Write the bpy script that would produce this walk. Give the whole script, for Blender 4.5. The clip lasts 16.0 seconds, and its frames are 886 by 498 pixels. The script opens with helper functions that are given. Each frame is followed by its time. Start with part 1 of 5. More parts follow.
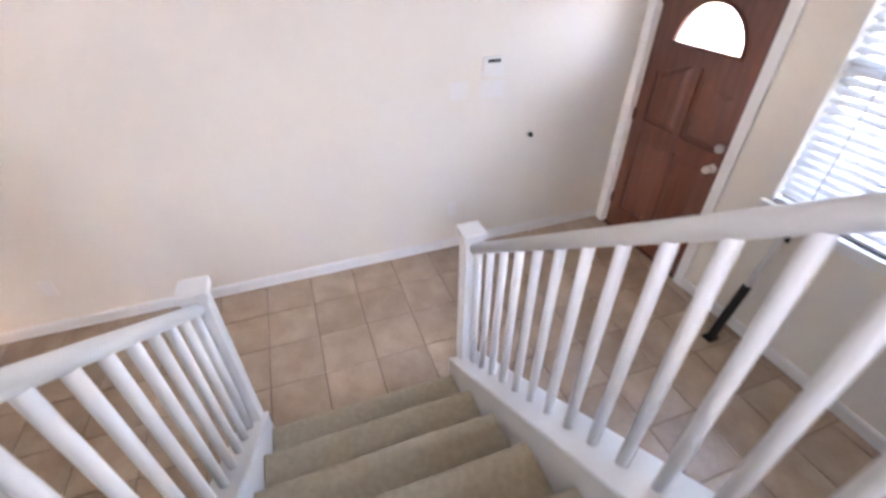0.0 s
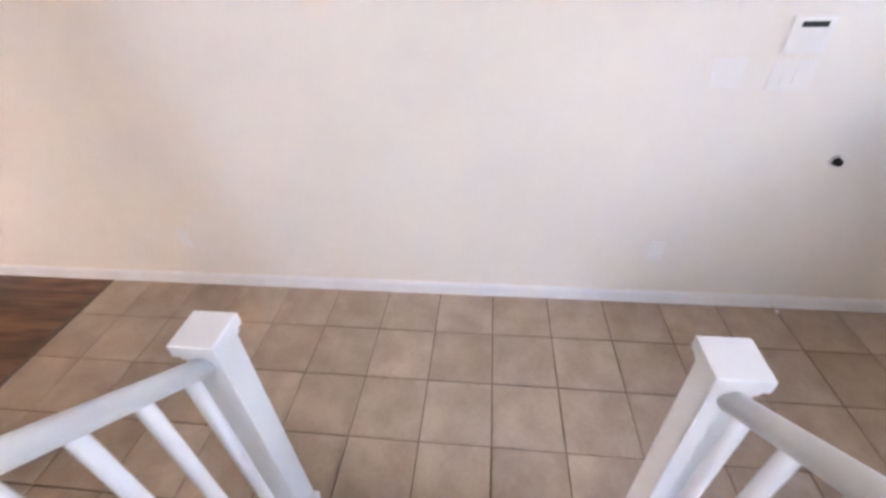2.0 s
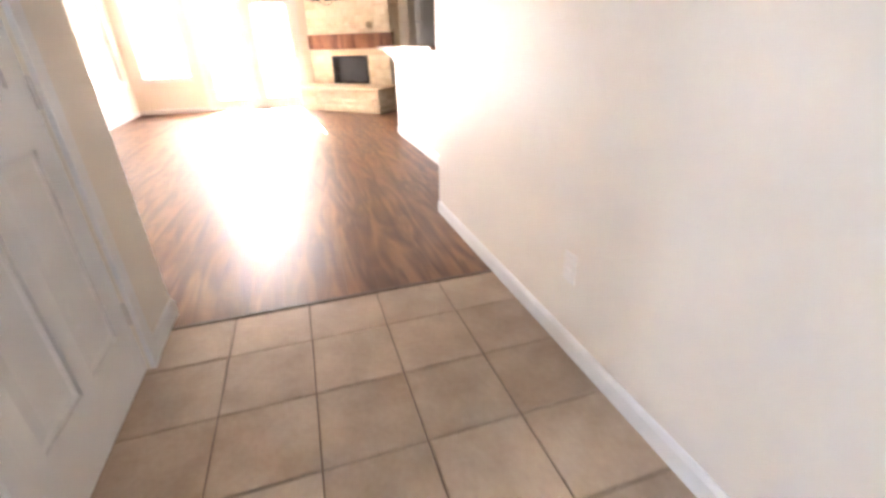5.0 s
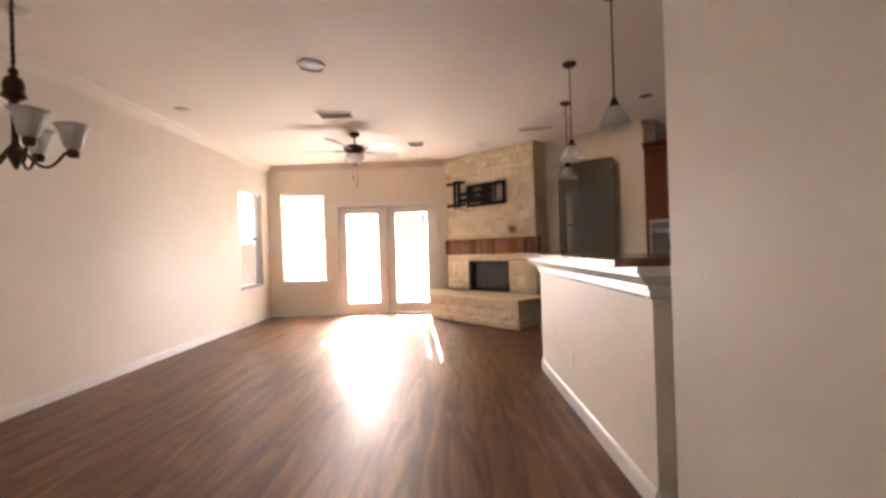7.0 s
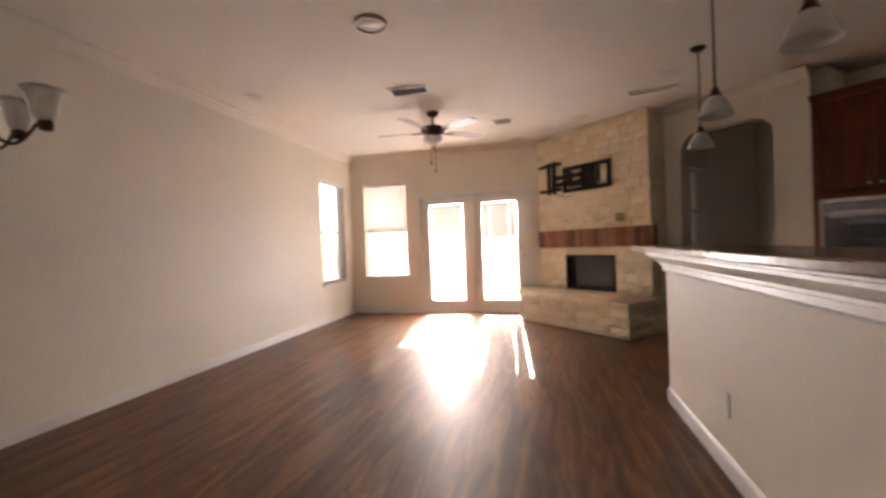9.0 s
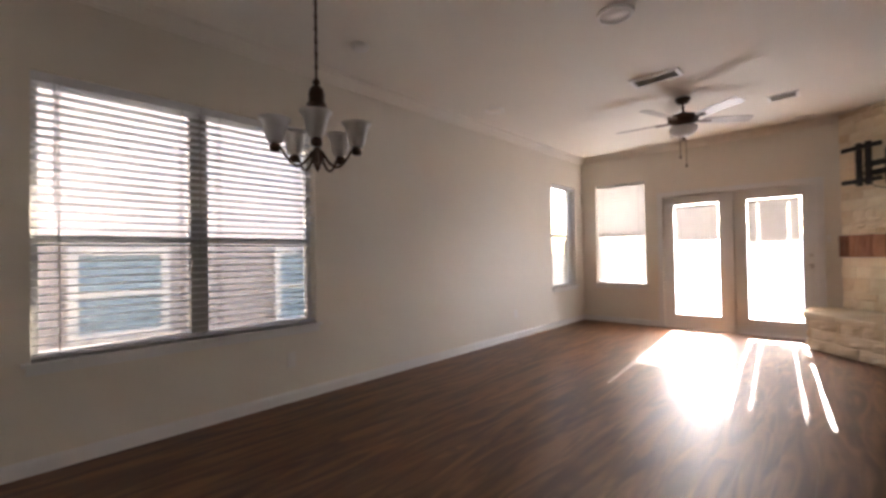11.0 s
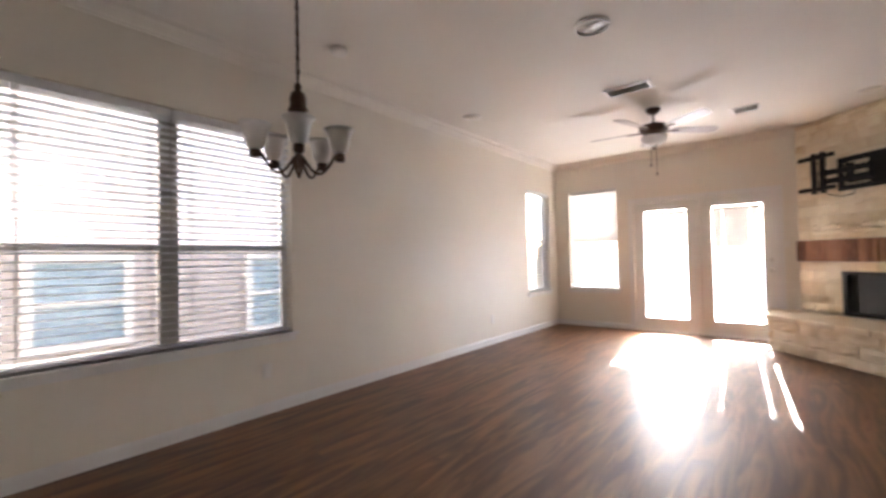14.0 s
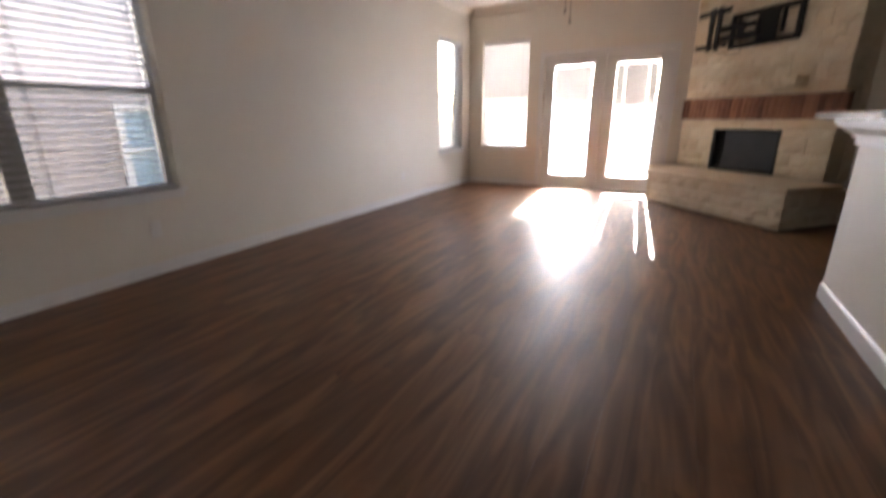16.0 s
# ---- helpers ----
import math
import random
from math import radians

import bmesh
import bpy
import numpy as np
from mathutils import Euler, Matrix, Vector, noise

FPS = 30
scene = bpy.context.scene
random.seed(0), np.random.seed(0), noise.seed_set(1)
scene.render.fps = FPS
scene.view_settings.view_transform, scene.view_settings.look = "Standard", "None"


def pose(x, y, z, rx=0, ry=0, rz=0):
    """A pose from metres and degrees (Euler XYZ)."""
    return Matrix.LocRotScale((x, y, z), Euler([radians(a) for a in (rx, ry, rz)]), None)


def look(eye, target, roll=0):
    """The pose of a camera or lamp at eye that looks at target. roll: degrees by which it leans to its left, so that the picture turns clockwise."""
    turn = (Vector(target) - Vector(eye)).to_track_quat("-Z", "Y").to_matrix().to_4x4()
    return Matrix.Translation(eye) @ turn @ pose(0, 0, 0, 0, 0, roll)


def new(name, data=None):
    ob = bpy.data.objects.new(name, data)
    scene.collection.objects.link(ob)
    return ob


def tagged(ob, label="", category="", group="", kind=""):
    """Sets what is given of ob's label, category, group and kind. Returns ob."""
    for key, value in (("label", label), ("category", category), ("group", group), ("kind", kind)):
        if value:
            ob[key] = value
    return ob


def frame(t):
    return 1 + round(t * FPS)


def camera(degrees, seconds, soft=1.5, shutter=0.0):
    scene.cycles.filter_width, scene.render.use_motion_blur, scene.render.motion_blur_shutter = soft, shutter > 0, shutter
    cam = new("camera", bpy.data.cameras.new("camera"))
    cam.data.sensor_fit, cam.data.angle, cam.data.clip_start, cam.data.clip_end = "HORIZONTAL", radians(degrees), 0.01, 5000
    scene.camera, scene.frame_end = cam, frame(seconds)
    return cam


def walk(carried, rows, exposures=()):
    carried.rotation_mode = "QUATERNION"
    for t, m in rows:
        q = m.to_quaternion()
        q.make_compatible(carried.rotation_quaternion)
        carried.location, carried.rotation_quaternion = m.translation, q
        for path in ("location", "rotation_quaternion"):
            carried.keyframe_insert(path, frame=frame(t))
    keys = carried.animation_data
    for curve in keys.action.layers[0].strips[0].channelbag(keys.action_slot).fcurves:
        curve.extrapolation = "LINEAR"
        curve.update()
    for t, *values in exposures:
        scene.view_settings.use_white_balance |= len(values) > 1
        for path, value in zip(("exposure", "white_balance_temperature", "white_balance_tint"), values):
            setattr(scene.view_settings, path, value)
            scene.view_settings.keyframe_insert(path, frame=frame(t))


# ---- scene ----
cam = camera(92.2, 16.0, soft=2.9, shutter=0.35)
PATH = [
    (0, (-2.1, 0.193, 2.164), (-0.592, -0.345, 0.965), -0.2),
    (0.5, (-1.873, 0.109, 2.175), (-0.317, -0.173, 0.95), -0.7),
    (1, (-1.692, 0.045, 2.113), (-0.19, 0.129, 0.795), -1.2),
    (1.5, (-1.497, 0.042, 1.968), (0.093, 0.143, 0.759), -0.8),
    (2, (-1.28, 0.049, 1.817), (0.297, 0.251, 0.603), -2.6),
    (2.5, (-1.083, 0.054, 1.69), (0.511, 0.261, 0.5), -1.9),
    (3, (-0.886, 0.123, 1.523), (0.663, 0.495, 0.314), -3.9),
    (3.5, (-0.688, 0.166, 1.413), (0.755, 0.847, 0.207), -1.5),
    (4, (-0.536, 0.311, 1.221), (0.862, 1.301, 0.188), -0.4),
    (4.3, (-0.418, 0.382, 1.145), (0.665, 1.791, 0.229), -1.3),
    (4.5, (-0.388, 0.414, 1.074), (0.586, 1.952, 0.245), 2.2),
    (5, (-0.221, 0.693, 1.109), (0.318, 2.41, 0.236), -1.5),
    (5.2, (-0.172, 0.836, 1.11), (0.232, 2.677, 0.441), -2.6),
    (7.3, (0.196, 2.691, 1.163), (0.159, 4.691, 1.165), -2.1),
    (7.5, (0.131, 2.699, 1.185), (0.096, 4.698, 1.151), -2.6),
    (8, (0.184, 2.981, 1.174), (0.174, 4.981, 1.154), -2.0),
    (8.3, (0.197, 3.152, 1.168), (0.159, 5.152, 1.174), -2.7),
    (8.5, (0.173, 3.187, 1.182), (0.1, 5.186, 1.164), -2.6),
    (9, (0.212, 3.338, 1.148), (-0.247, 5.285, 1.127), -2.2),
    (9.2, (0.187, 3.354, 1.133), (-0.417, 5.261, 1.125), -1.2),
    (11.3, (0.106, 3.307, 1.142), (-1.357, 4.67, 1.179), -1.3),
    (11.5, (0.096, 3.291, 1.137), (-1.443, 4.568, 1.179), -1.3),
    (12, (0.064, 3.253, 1.138), (-1.642, 4.296, 1.156), -0.8),
    (12.5, (0.024, 3.233, 1.155), (-1.76, 4.138, 1.174), -0.5),
    (13, (0.02, 3.219, 1.165), (-1.766, 4.119, 1.194), -0.1),
    (13.5, (0.03, 3.264, 1.169), (-1.562, 4.475, 1.211), -0.4),
    (14, (0.067, 3.299, 1.159), (-1.192, 4.852, 1.206), -1.2),
    (14.5, (0.099, 3.316, 1.167), (-0.921, 5.036, 1.204), -1.6),
    (15, (0.119, 3.323, 1.161), (-0.8, 5.098, 1.185), -1.4),
    (15.5, (0.131, 3.321, 1.151), (-0.778, 5.103, 1.126), -1.3),
    (16, (0.145, 3.35, 1.065), (-0.761, 5.035, 0.483), -0.5),
]
walk(cam, [(t, look(e, g, r)) for t, e, g, r in PATH],
     exposures=[(0, 5.72, 6750, 28), (3.5, 5.88, 6650, 26), (5.2, 5.92, 6900, 22), (7.2, 4.1, 7500, 26), (8.1, 3.92, 7450, 25), (9.2, 3.5, 7400, 24), (11.3, 3.2, 6500, 19), (12.6, 3.45, 6450, 19), (13.5, 3.85, 6350, 18), (14.5, 3.62, 6300, 18), (15.2, 3.33, 6200, 17), (16, 3.35, 6200, 17)])

# ---------------------------------------------------------------- world and sun
SUN_ELEV, SUN_AZ = 27.5, 4.8          # degrees; azimuth measured from +y towards -x
world = bpy.data.worlds.new("sky")
scene.world = world
world.use_nodes = True
wn = world.node_tree.nodes
sky = wn.new("ShaderNodeTexSky")
sky.sky_type, sky.sun_disc = "NISHITA", False
sky.sun_elevation, sky.sun_rotation = radians(SUN_ELEV), radians(-SUN_AZ)
sky.air_density, sky.dust_density = 1.0, 1.5
wn["Background"].inputs["Strength"].default_value = 0.15
world.node_tree.links.new(sky.outputs[0], wn["Background"].inputs["Color"])
sun = new("sun", bpy.data.lights.new("sun", "SUN"))
sun.data.energy, sun.data.angle, sun.data.color = 4.5, radians(0.5), (1.0, 0.93, 0.82)
sun.matrix_world = look((0, 0, 0), (math.sin(radians(SUN_AZ)) * math.cos(radians(SUN_ELEV)),
                                    -math.cos(radians(SUN_AZ)) * math.cos(radians(SUN_ELEV)), -math.sin(radians(SUN_ELEV))))


def window_light(x, y, z, rz, w, h, watts, color):
    """Sky light standing in a window's opening, facing into the room along local -y."""
    data = bpy.data.lights.new("window_light", "AREA")
    data.shape, data.size, data.size_y, data.energy, data.color = "RECTANGLE", w, h, watts, color
    ob = new("window_light", data)
    ob.matrix_world = pose(x, y, z, 0, 0, rz) @ pose(0, 0, 0, -90, 0, 0)
    return ob


COOL, DAY = (0.70, 0.82, 1.0), (0.95, 0.97, 1.0)
LIGHTS = [  # x, y, z, turn, width, height, watts, colour
    (-2.44, 10.62, 1.43, 0, 0.75, 1.6, 3.8, DAY),        # back window
    (-1.39, 10.62, 1.02, 0, 0.60, 1.7, 6.0, DAY),        # patio door
    (-0.50, 10.62, 1.02, 0, 0.60, 1.7, 3.0, DAY),        # patio door
    (-1.55, -3.60, 2.10, 180, 3.0, 2.6, 1.3, COOL),      # foyer window
    (-5.30, 0.45, 3.90, 90, 1.2, 1.4, 2.6, COOL),        # added: unseen window at the head of the stair
    (0.03, -2.60, 1.68, 180, 0.5, 0.25, 0.2, COOL),    # fan light of the front door
]
PASSAGE = pose(0.42, 10.58, 1.50, 0, 0, -45) @ Vector((1.50, 1.30, 0))
LIGHTS.append((PASSAGE.x, PASSAGE.y, 1.50, 45, 0.7, 1.1, 0.1, DAY))    # added: unseen window that brightens the passage
for lx, ly, lz, lr, lw, lh, lp, lc in LIGHTS:
    window_light(lx, ly, lz, lr, lw, lh, lp, lc)

# ---------------------------------------------------------------- materials


def material(name, base, rough=0.5, metal=0.0, vary=0.0, scale=6.0, stretch=(1, 1, 1), bump=0.0, bump_scale=60.0,
             dark=None, random_shift=0.0, coat=0.0, spec=0.5, transmission=0.0, fine=0.0):
    """A procedural surface: base colour blotched towards a second colour at two scales, with fine relief."""
    m = bpy.data.materials.new(name)
    m.use_nodes = True
    nt = m.node_tree
    n, l = nt.nodes, nt.links
    b = n["Principled BSDF"]
    b.inputs["Base Color"].default_value = (*base, 1)
    b.inputs["Roughness"].default_value = rough
    b.inputs["Metallic"].default_value = metal
    b.inputs["Coat Weight"].default_value = coat
    b.inputs["Specular IOR Level"].default_value = spec
    b.inputs["Transmission Weight"].default_value = transmission
    geo = n.new("ShaderNodeNewGeometry")
    mp = n.new("ShaderNodeMapping")
    mp.inputs["Scale"].default_value = stretch
    l.new(geo.outputs["Position"], mp.inputs["Vector"])
    if random_shift:
        info = n.new("ShaderNodeObjectInfo")
        mul = n.new("ShaderNodeVectorMath")
        mul.operation = "SCALE"
        mul.inputs[0].default_value = (7.3, 3.1, 5.7)
        l.new(info.outputs["Random"], mul.inputs["Scale"])
        l.new(mul.outputs[0], mp.inputs["Location"])
    if vary or dark:
        nz = n.new("ShaderNodeTexNoise")
        nz.inputs["Scale"].default_value, nz.inputs["Detail"].default_value = scale, 6
        l.new(mp.outputs[0], nz.inputs["Vector"])
        nf = n.new("ShaderNodeTexNoise")
        nf.inputs["Scale"].default_value, nf.inputs["Detail"].default_value = scale * 9, 3
        l.new(mp.outputs[0], nf.inputs["Vector"])
        add = n.new("ShaderNodeMath")
        add.operation = "MULTIPLY_ADD"
        l.new(nf.outputs["Fac"], add.inputs[0])
        add.inputs[1].default_value = 0.35
        l.new(nz.outputs["Fac"], add.inputs[2])
        fac = add.outputs[0]
        if random_shift:
            sub = n.new("ShaderNodeMath")
            sub.operation = "MULTIPLY_ADD"
            l.new(info.outputs["Random"], sub.inputs[0])
            sub.inputs[1].default_value = random_shift
            l.new(fac, sub.inputs[2])
            fac = sub.outputs[0]
        ramp = n.new("ShaderNodeMapRange")
        ramp.inputs["From Min"].default_value, ramp.inputs["From Max"].default_value = 0.4 , 0.95 + random_shift
        l.new(fac, ramp.inputs["Value"])
        mix = n.new("ShaderNodeMix")
        mix.data_type = "RGBA"
        mix.inputs["A"].default_value = (*base, 1)
        d = dark or [c * (1 - vary) for c in base]
        mix.inputs["B"].default_value = (*d, 1)
        l.new(ramp.outputs[0], mix.inputs["Factor"])
        l.new(mix.outputs["Result"], b.inputs["Base Color"])
    if bump:
        nb = n.new("ShaderNodeTexNoise")
        nb.inputs["Scale"].default_value, nb.inputs["Detail"].default_value = bump_scale, 5
        l.new(mp.outputs[0], nb.inputs["Vector"])
        bp = n.new("ShaderNodeBump")
        bp.inputs["Strength"].default_value, bp.inputs["Distance"].default_value = bump, 0.004
        l.new(nb.outputs["Fac"], bp.inputs["Height"])
        l.new(bp.outputs[0], b.inputs["Normal"])
    return m


def clear_glass(name, color=(1, 1, 1), rough=0.0):
    m = bpy.data.materials.new(name)
    m.use_nodes = True
    b = m.node_tree.nodes["Principled BSDF"]
    b.inputs["Base Color"].default_value = (*color, 1)
    b.inputs["Transmission Weight"].default_value = 1.0
    b.inputs["Roughness"].default_value = rough
    b.inputs["IOR"].default_value = 1.45
    return m


def screen_cloth(name):
    """Insect screen: a fine dark mesh, half open."""
    m = bpy.data.materials.new(name)
    m.use_nodes = True
    nt = m.node_tree
    tr = nt.nodes.new("ShaderNodeBsdfTransparent")
    mx = nt.nodes.new("ShaderNodeMixShader")
    mx.inputs[0].default_value = 0.68
    b = nt.nodes["Principled BSDF"]
    b.inputs["Base Color"].default_value, b.inputs["Roughness"].default_value = (0.05, 0.05, 0.055, 1), 0.7
    nt.links.new(b.outputs[0], mx.inputs[1])
    nt.links.new(tr.outputs[0], mx.inputs[2])
    nt.links.new(mx.outputs[0], nt.nodes["Material Output"].inputs["Surface"])
    return m


def plank_wood(name):
    """Laminate planks along y: brown with long dark wavy figure, differing plank by plank."""
    m = bpy.data.materials.new(name)
    m.use_nodes = True
    nt = m.node_tree
    n, l = nt.nodes, nt.links
    b = n["Principled BSDF"]
    geo, info = n.new("ShaderNodeNewGeometry"), n.new("ShaderNodeObjectInfo")
    off = n.new("ShaderNodeVectorMath")
    off.operation = "SCALE"
    off.inputs[0].default_value = (0.12, 0.35, 0)
    l.new(info.outputs["Random"], off.inputs["Scale"])
    mp = n.new("ShaderNodeMapping")
    mp.inputs["Scale"].default_value = (8.5, 1.0, 1)
    l.new(geo.outputs["Position"], mp.inputs["Vector"])
    l.new(off.outputs[0], mp.inputs["Location"])
    big = n.new("ShaderNodeTexNoise")
    big.inputs["Scale"].default_value, big.inputs["Detail"].default_value, big.inputs["Distortion"].default_value = 1.0, 1.5, 2.1
    l.new(mp.outputs[0], big.inputs["Vector"])
    mp2 = n.new("ShaderNodeMapping")
    mp2.inputs["Scale"].default_value = (120.0, 3.0, 1)
    l.new(geo.outputs["Position"], mp2.inputs["Vector"])
    fine = n.new("ShaderNodeTexNoise")
    fine.inputs["Scale"].default_value, fine.inputs["Detail"].default_value = 1.0, 3
    l.new(mp2.outputs[0], fine.inputs["Vector"])
    s1 = n.new("ShaderNodeMath")
    s1.operation = "MULTIPLY_ADD"
    l.new(fine.outputs["Fac"], s1.inputs[0])
    s1.inputs[1].default_value = 0.06
    l.new(big.outputs["Fac"], s1.inputs[2])
    s2 = n.new("ShaderNodeMath")
    s2.operation = "MULTIPLY_ADD"
    l.new(info.outputs["Random"], s2.inputs[0])
    s2.inputs[1].default_value = 0.035
    l.new(s1.outputs[0], s2.inputs[2])
    ramp = n.new("ShaderNodeValToRGB")
    e = ramp.color_ramp.elements
    e[0].position, e[0].color = 0.36, (0.082, 0.036, 0.017, 1)
    e[1].position, e[1].color = 0.70, (0.205, 0.098, 0.043, 1)
    mid = e.new(0.52)
    mid.color = (0.128, 0.059, 0.026, 1)
    l.new(s2.outputs[0], ramp.inputs["Fac"])
    l.new(ramp.outputs["Color"], b.inputs["Base Color"])
    b.inputs["Roughness"].default_value = 0.41
    b.inputs["Specular IOR Level"].default_value = 0.36
    bp = n.new("ShaderNodeBump")
    bp.inputs["Strength"].default_value, bp.inputs["Distance"].default_value = 0.12, 0.002
    l.new(fine.outputs["Fac"], bp.inputs["Height"])
    l.new(bp.outputs[0], b.inputs["Normal"])
    return m


PAINT = material("cream_wall_paint", (0.76, 0.71, 0.62), 0.55, vary=0.05, scale=1.5, bump=0.25, bump_scale=90)
CEIL = material("ceiling_paint", (0.76, 0.71, 0.63), 0.8, vary=0.04, scale=1.2, bump=0.3, bump_scale=70)
TRIM = material("white_trim_paint", (0.74, 0.735, 0.715), 0.32, vary=0.04, scale=5, bump=0.05, bump_scale=40)
WOOD = plank_wood("laminate_planks")
TILE = material("beige_floor_tile", (0.51, 0.395, 0.285), 0.34, dark=(0.28, 0.195, 0.13), scale=6.0, random_shift=0.25, bump=0.12, bump_scale=14)
GROUT = material("grout", (0.17, 0.115, 0.075), 0.9, vary=0.3, scale=20)
SUBFLOOR = material("dark_joint", (0.035, 0.02, 0.012), 0.9, vary=0.2)
CARPET = material("beige_carpet", (0.47, 0.40, 0.285), 0.98, vary=0.22, scale=40, bump=1.0, bump_scale=420, spec=0.1)
MAHOGANY = material("mahogany_door", (0.17, 0.048, 0.020), 0.38, dark=(0.06, 0.016, 0.009), scale=2.5, stretch=(9, 9, 1.0), bump=0.08, coat=0.3)
CHERRY = material("cherry_cabinet_wood", (0.15, 0.037, 0.011), 0.45, dark=(0.07, 0.018, 0.008), scale=2.5, stretch=(7, 7, 0.8), spec=0.15)
GRANITE = material("brown_granite", (0.23, 0.13, 0.075), 0.18, dark=(0.07, 0.035, 0.02), scale=30, vary=0.5)
LIMESTONE = material("cream_limestone", (0.84, 0.76, 0.60), 0.85, dark=(0.62, 0.48, 0.30), scale=7, random_shift=0.5, bump=0.7, bump_scale=28)
MORTAR = material("pale_mortar", (0.74, 0.66, 0.53), 0.95, vary=0.15, scale=20, bump=0.4)
BRICK = material("red_brown_brick", (0.44, 0.21, 0.115), 0.8, dark=(0.085, 0.032, 0.018), scale=7, random_shift=0.8, bump=0.6, bump_scale=50)
BLIND = material("white_blind_slat", (0.76, 0.77, 0.79), 0.45, vary=0.03)
DOOR_SLAT = material("door_blind_slat", (0.60, 0.585, 0.57), 0.55, vary=0.06)


def translucent(m, share):
    """Lets a share of the daylight through a thin vinyl slat."""
    nt = m.node_tree
    tl, mx = nt.nodes.new("ShaderNodeBsdfTranslucent"), nt.nodes.new("ShaderNodeMixShader")
    tl.inputs["Color"].default_value, mx.inputs[0].default_value = (0.82, 0.81, 0.79, 1), share
    nt.links.new(nt.nodes["Principled BSDF"].outputs[0], mx.inputs[1])
    nt.links.new(tl.outputs[0], mx.inputs[2])
    nt.links.new(mx.outputs[0], nt.nodes["Material Output"].inputs["Surface"])


translucent(BLIND, 0.16)
CORD = material("blind_cord", (0.42, 0.41, 0.40), 0.9)
GLASS = clear_glass("window_glass")
SCREEN = screen_cloth("insect_screen")
FROST = material("frosted_glass", (0.90, 0.88, 0.85), 0.5, transmission=0.55, vary=0.05, scale=12)
BRONZE = material("dark_bronze", (0.075, 0.042, 0.026), 0.38, metal=0.85, vary=0.2)
NICKEL = material("satin_nickel", (0.62, 0.60, 0.57), 0.3, metal=1.0, vary=0.06)
BLADE = material("grey_brown_fan_blade", (0.45, 0.40, 0.36), 0.4, vary=0.2, scale=4, stretch=(1, 1, 1))
BLACK = material("black_steel", (0.010, 0.009, 0.009), 0.6, vary=0.2, spec=0.25)
STEEL = material("brushed_steel", (0.33, 0.31, 0.29), 0.32, metal=1.0, vary=0.08, scale=3, stretch=(1, 1, 40))
OVEN_GLASS = material("black_oven_glass", (0.010, 0.010, 0.012), 0.08)
FIRE_GLASS = material("dark_fireplace_glass", (0.045, 0.05, 0.055), 0.12, vary=0.2)
PLASTIC = material("white_plastic", (0.76, 0.735, 0.69), 0.35, vary=0.03)
LCD = material("dark_lcd", (0.02, 0.025, 0.02), 0.15)
VENT_DARK = material("vent_shadow", (0.03, 0.028, 0.025), 0.9)
SIDING = material("pinkish_beige_siding", (0.46, 0.415, 0.395), 0.85, vary=0.06, scale=3, bump=0.2)
BLUE_PANE = material("blue_grey_pane", (0.30, 0.41, 0.48), 0.12, vary=0.2)
GREY_DOOR = material("blue_grey_door_paint", (0.40, 0.44, 0.48), 0.5, vary=0.06)
BACKSPLASH = material("dark_backsplash", (0.06, 0.035, 0.025), 0.3, vary=0.4, scale=25)
LAWN = material("pale_ground", (0.24, 0.23, 0.17), 0.95, vary=0.3, scale=2)
CONCRETE = material("patio_concrete", (0.48, 0.46, 0.42), 0.9, vary=0.15, scale=4)
FENCE = material("fence_wood", (0.42, 0.32, 0.22), 0.8, vary=0.3, scale=4, stretch=(6, 6, 0.6), random_shift=0.2)
SHINGLE = material("roof_shingle", (0.16, 0.14, 0.13), 0.95, vary=0.3, scale=8)

# ---------------------------------------------------------------- mesh helpers


def box(bm, x0, y0, z0, x1, y1, z1, bevel=0.0):
    made = bmesh.ops.create_cube(bm, size=1.0)["verts"]
    bmesh.ops.scale(bm, vec=(x1 - x0, y1 - y0, z1 - z0), verts=made)
    bmesh.ops.translate(bm, vec=((x0 + x1) / 2, (y0 + y1) / 2, (z0 + z1) / 2), verts=made)
    if bevel:
        edges = list({e for v in made for e in v.link_edges})
        bmesh.ops.bevel(bm, geom=edges, offset=bevel, segments=2, affect="EDGES", profile=0.6)


def cyl(bm, p0, p1, r0, r1=None, seg=16):
    r1 = r0 if r1 is None else r1
    p0, p1 = Vector(p0), Vector(p1)
    d = p1 - p0
    m = Matrix.Translation((p0 + p1) / 2) @ d.to_track_quat("Z", "Y").to_matrix().to_4x4()
    bmesh.ops.create_cone(bm, cap_ends=True, segments=seg, radius1=r0, radius2=r1, depth=d.length, matrix=m)


def lathe(bm, profile, seg=24, at=(0, 0, 0)):
    """Turns a profile of (radius, height) about the upright axis at a place."""
    rings = []
    for r, z in profile:
        rings.append([bm.verts.new((at[0] + max(r, 0.0004) * math.cos(2 * math.pi * k / seg),
                                    at[1] + max(r, 0.0004) * math.sin(2 * math.pi * k / seg), at[2] + z)) for k in range(seg)])
    for a, b in zip(rings, rings[1:]):
        for k in range(seg):
            f = bm.faces.new((a[k], a[(k + 1) % seg], b[(k + 1) % seg], b[k]))
            f.smooth = True


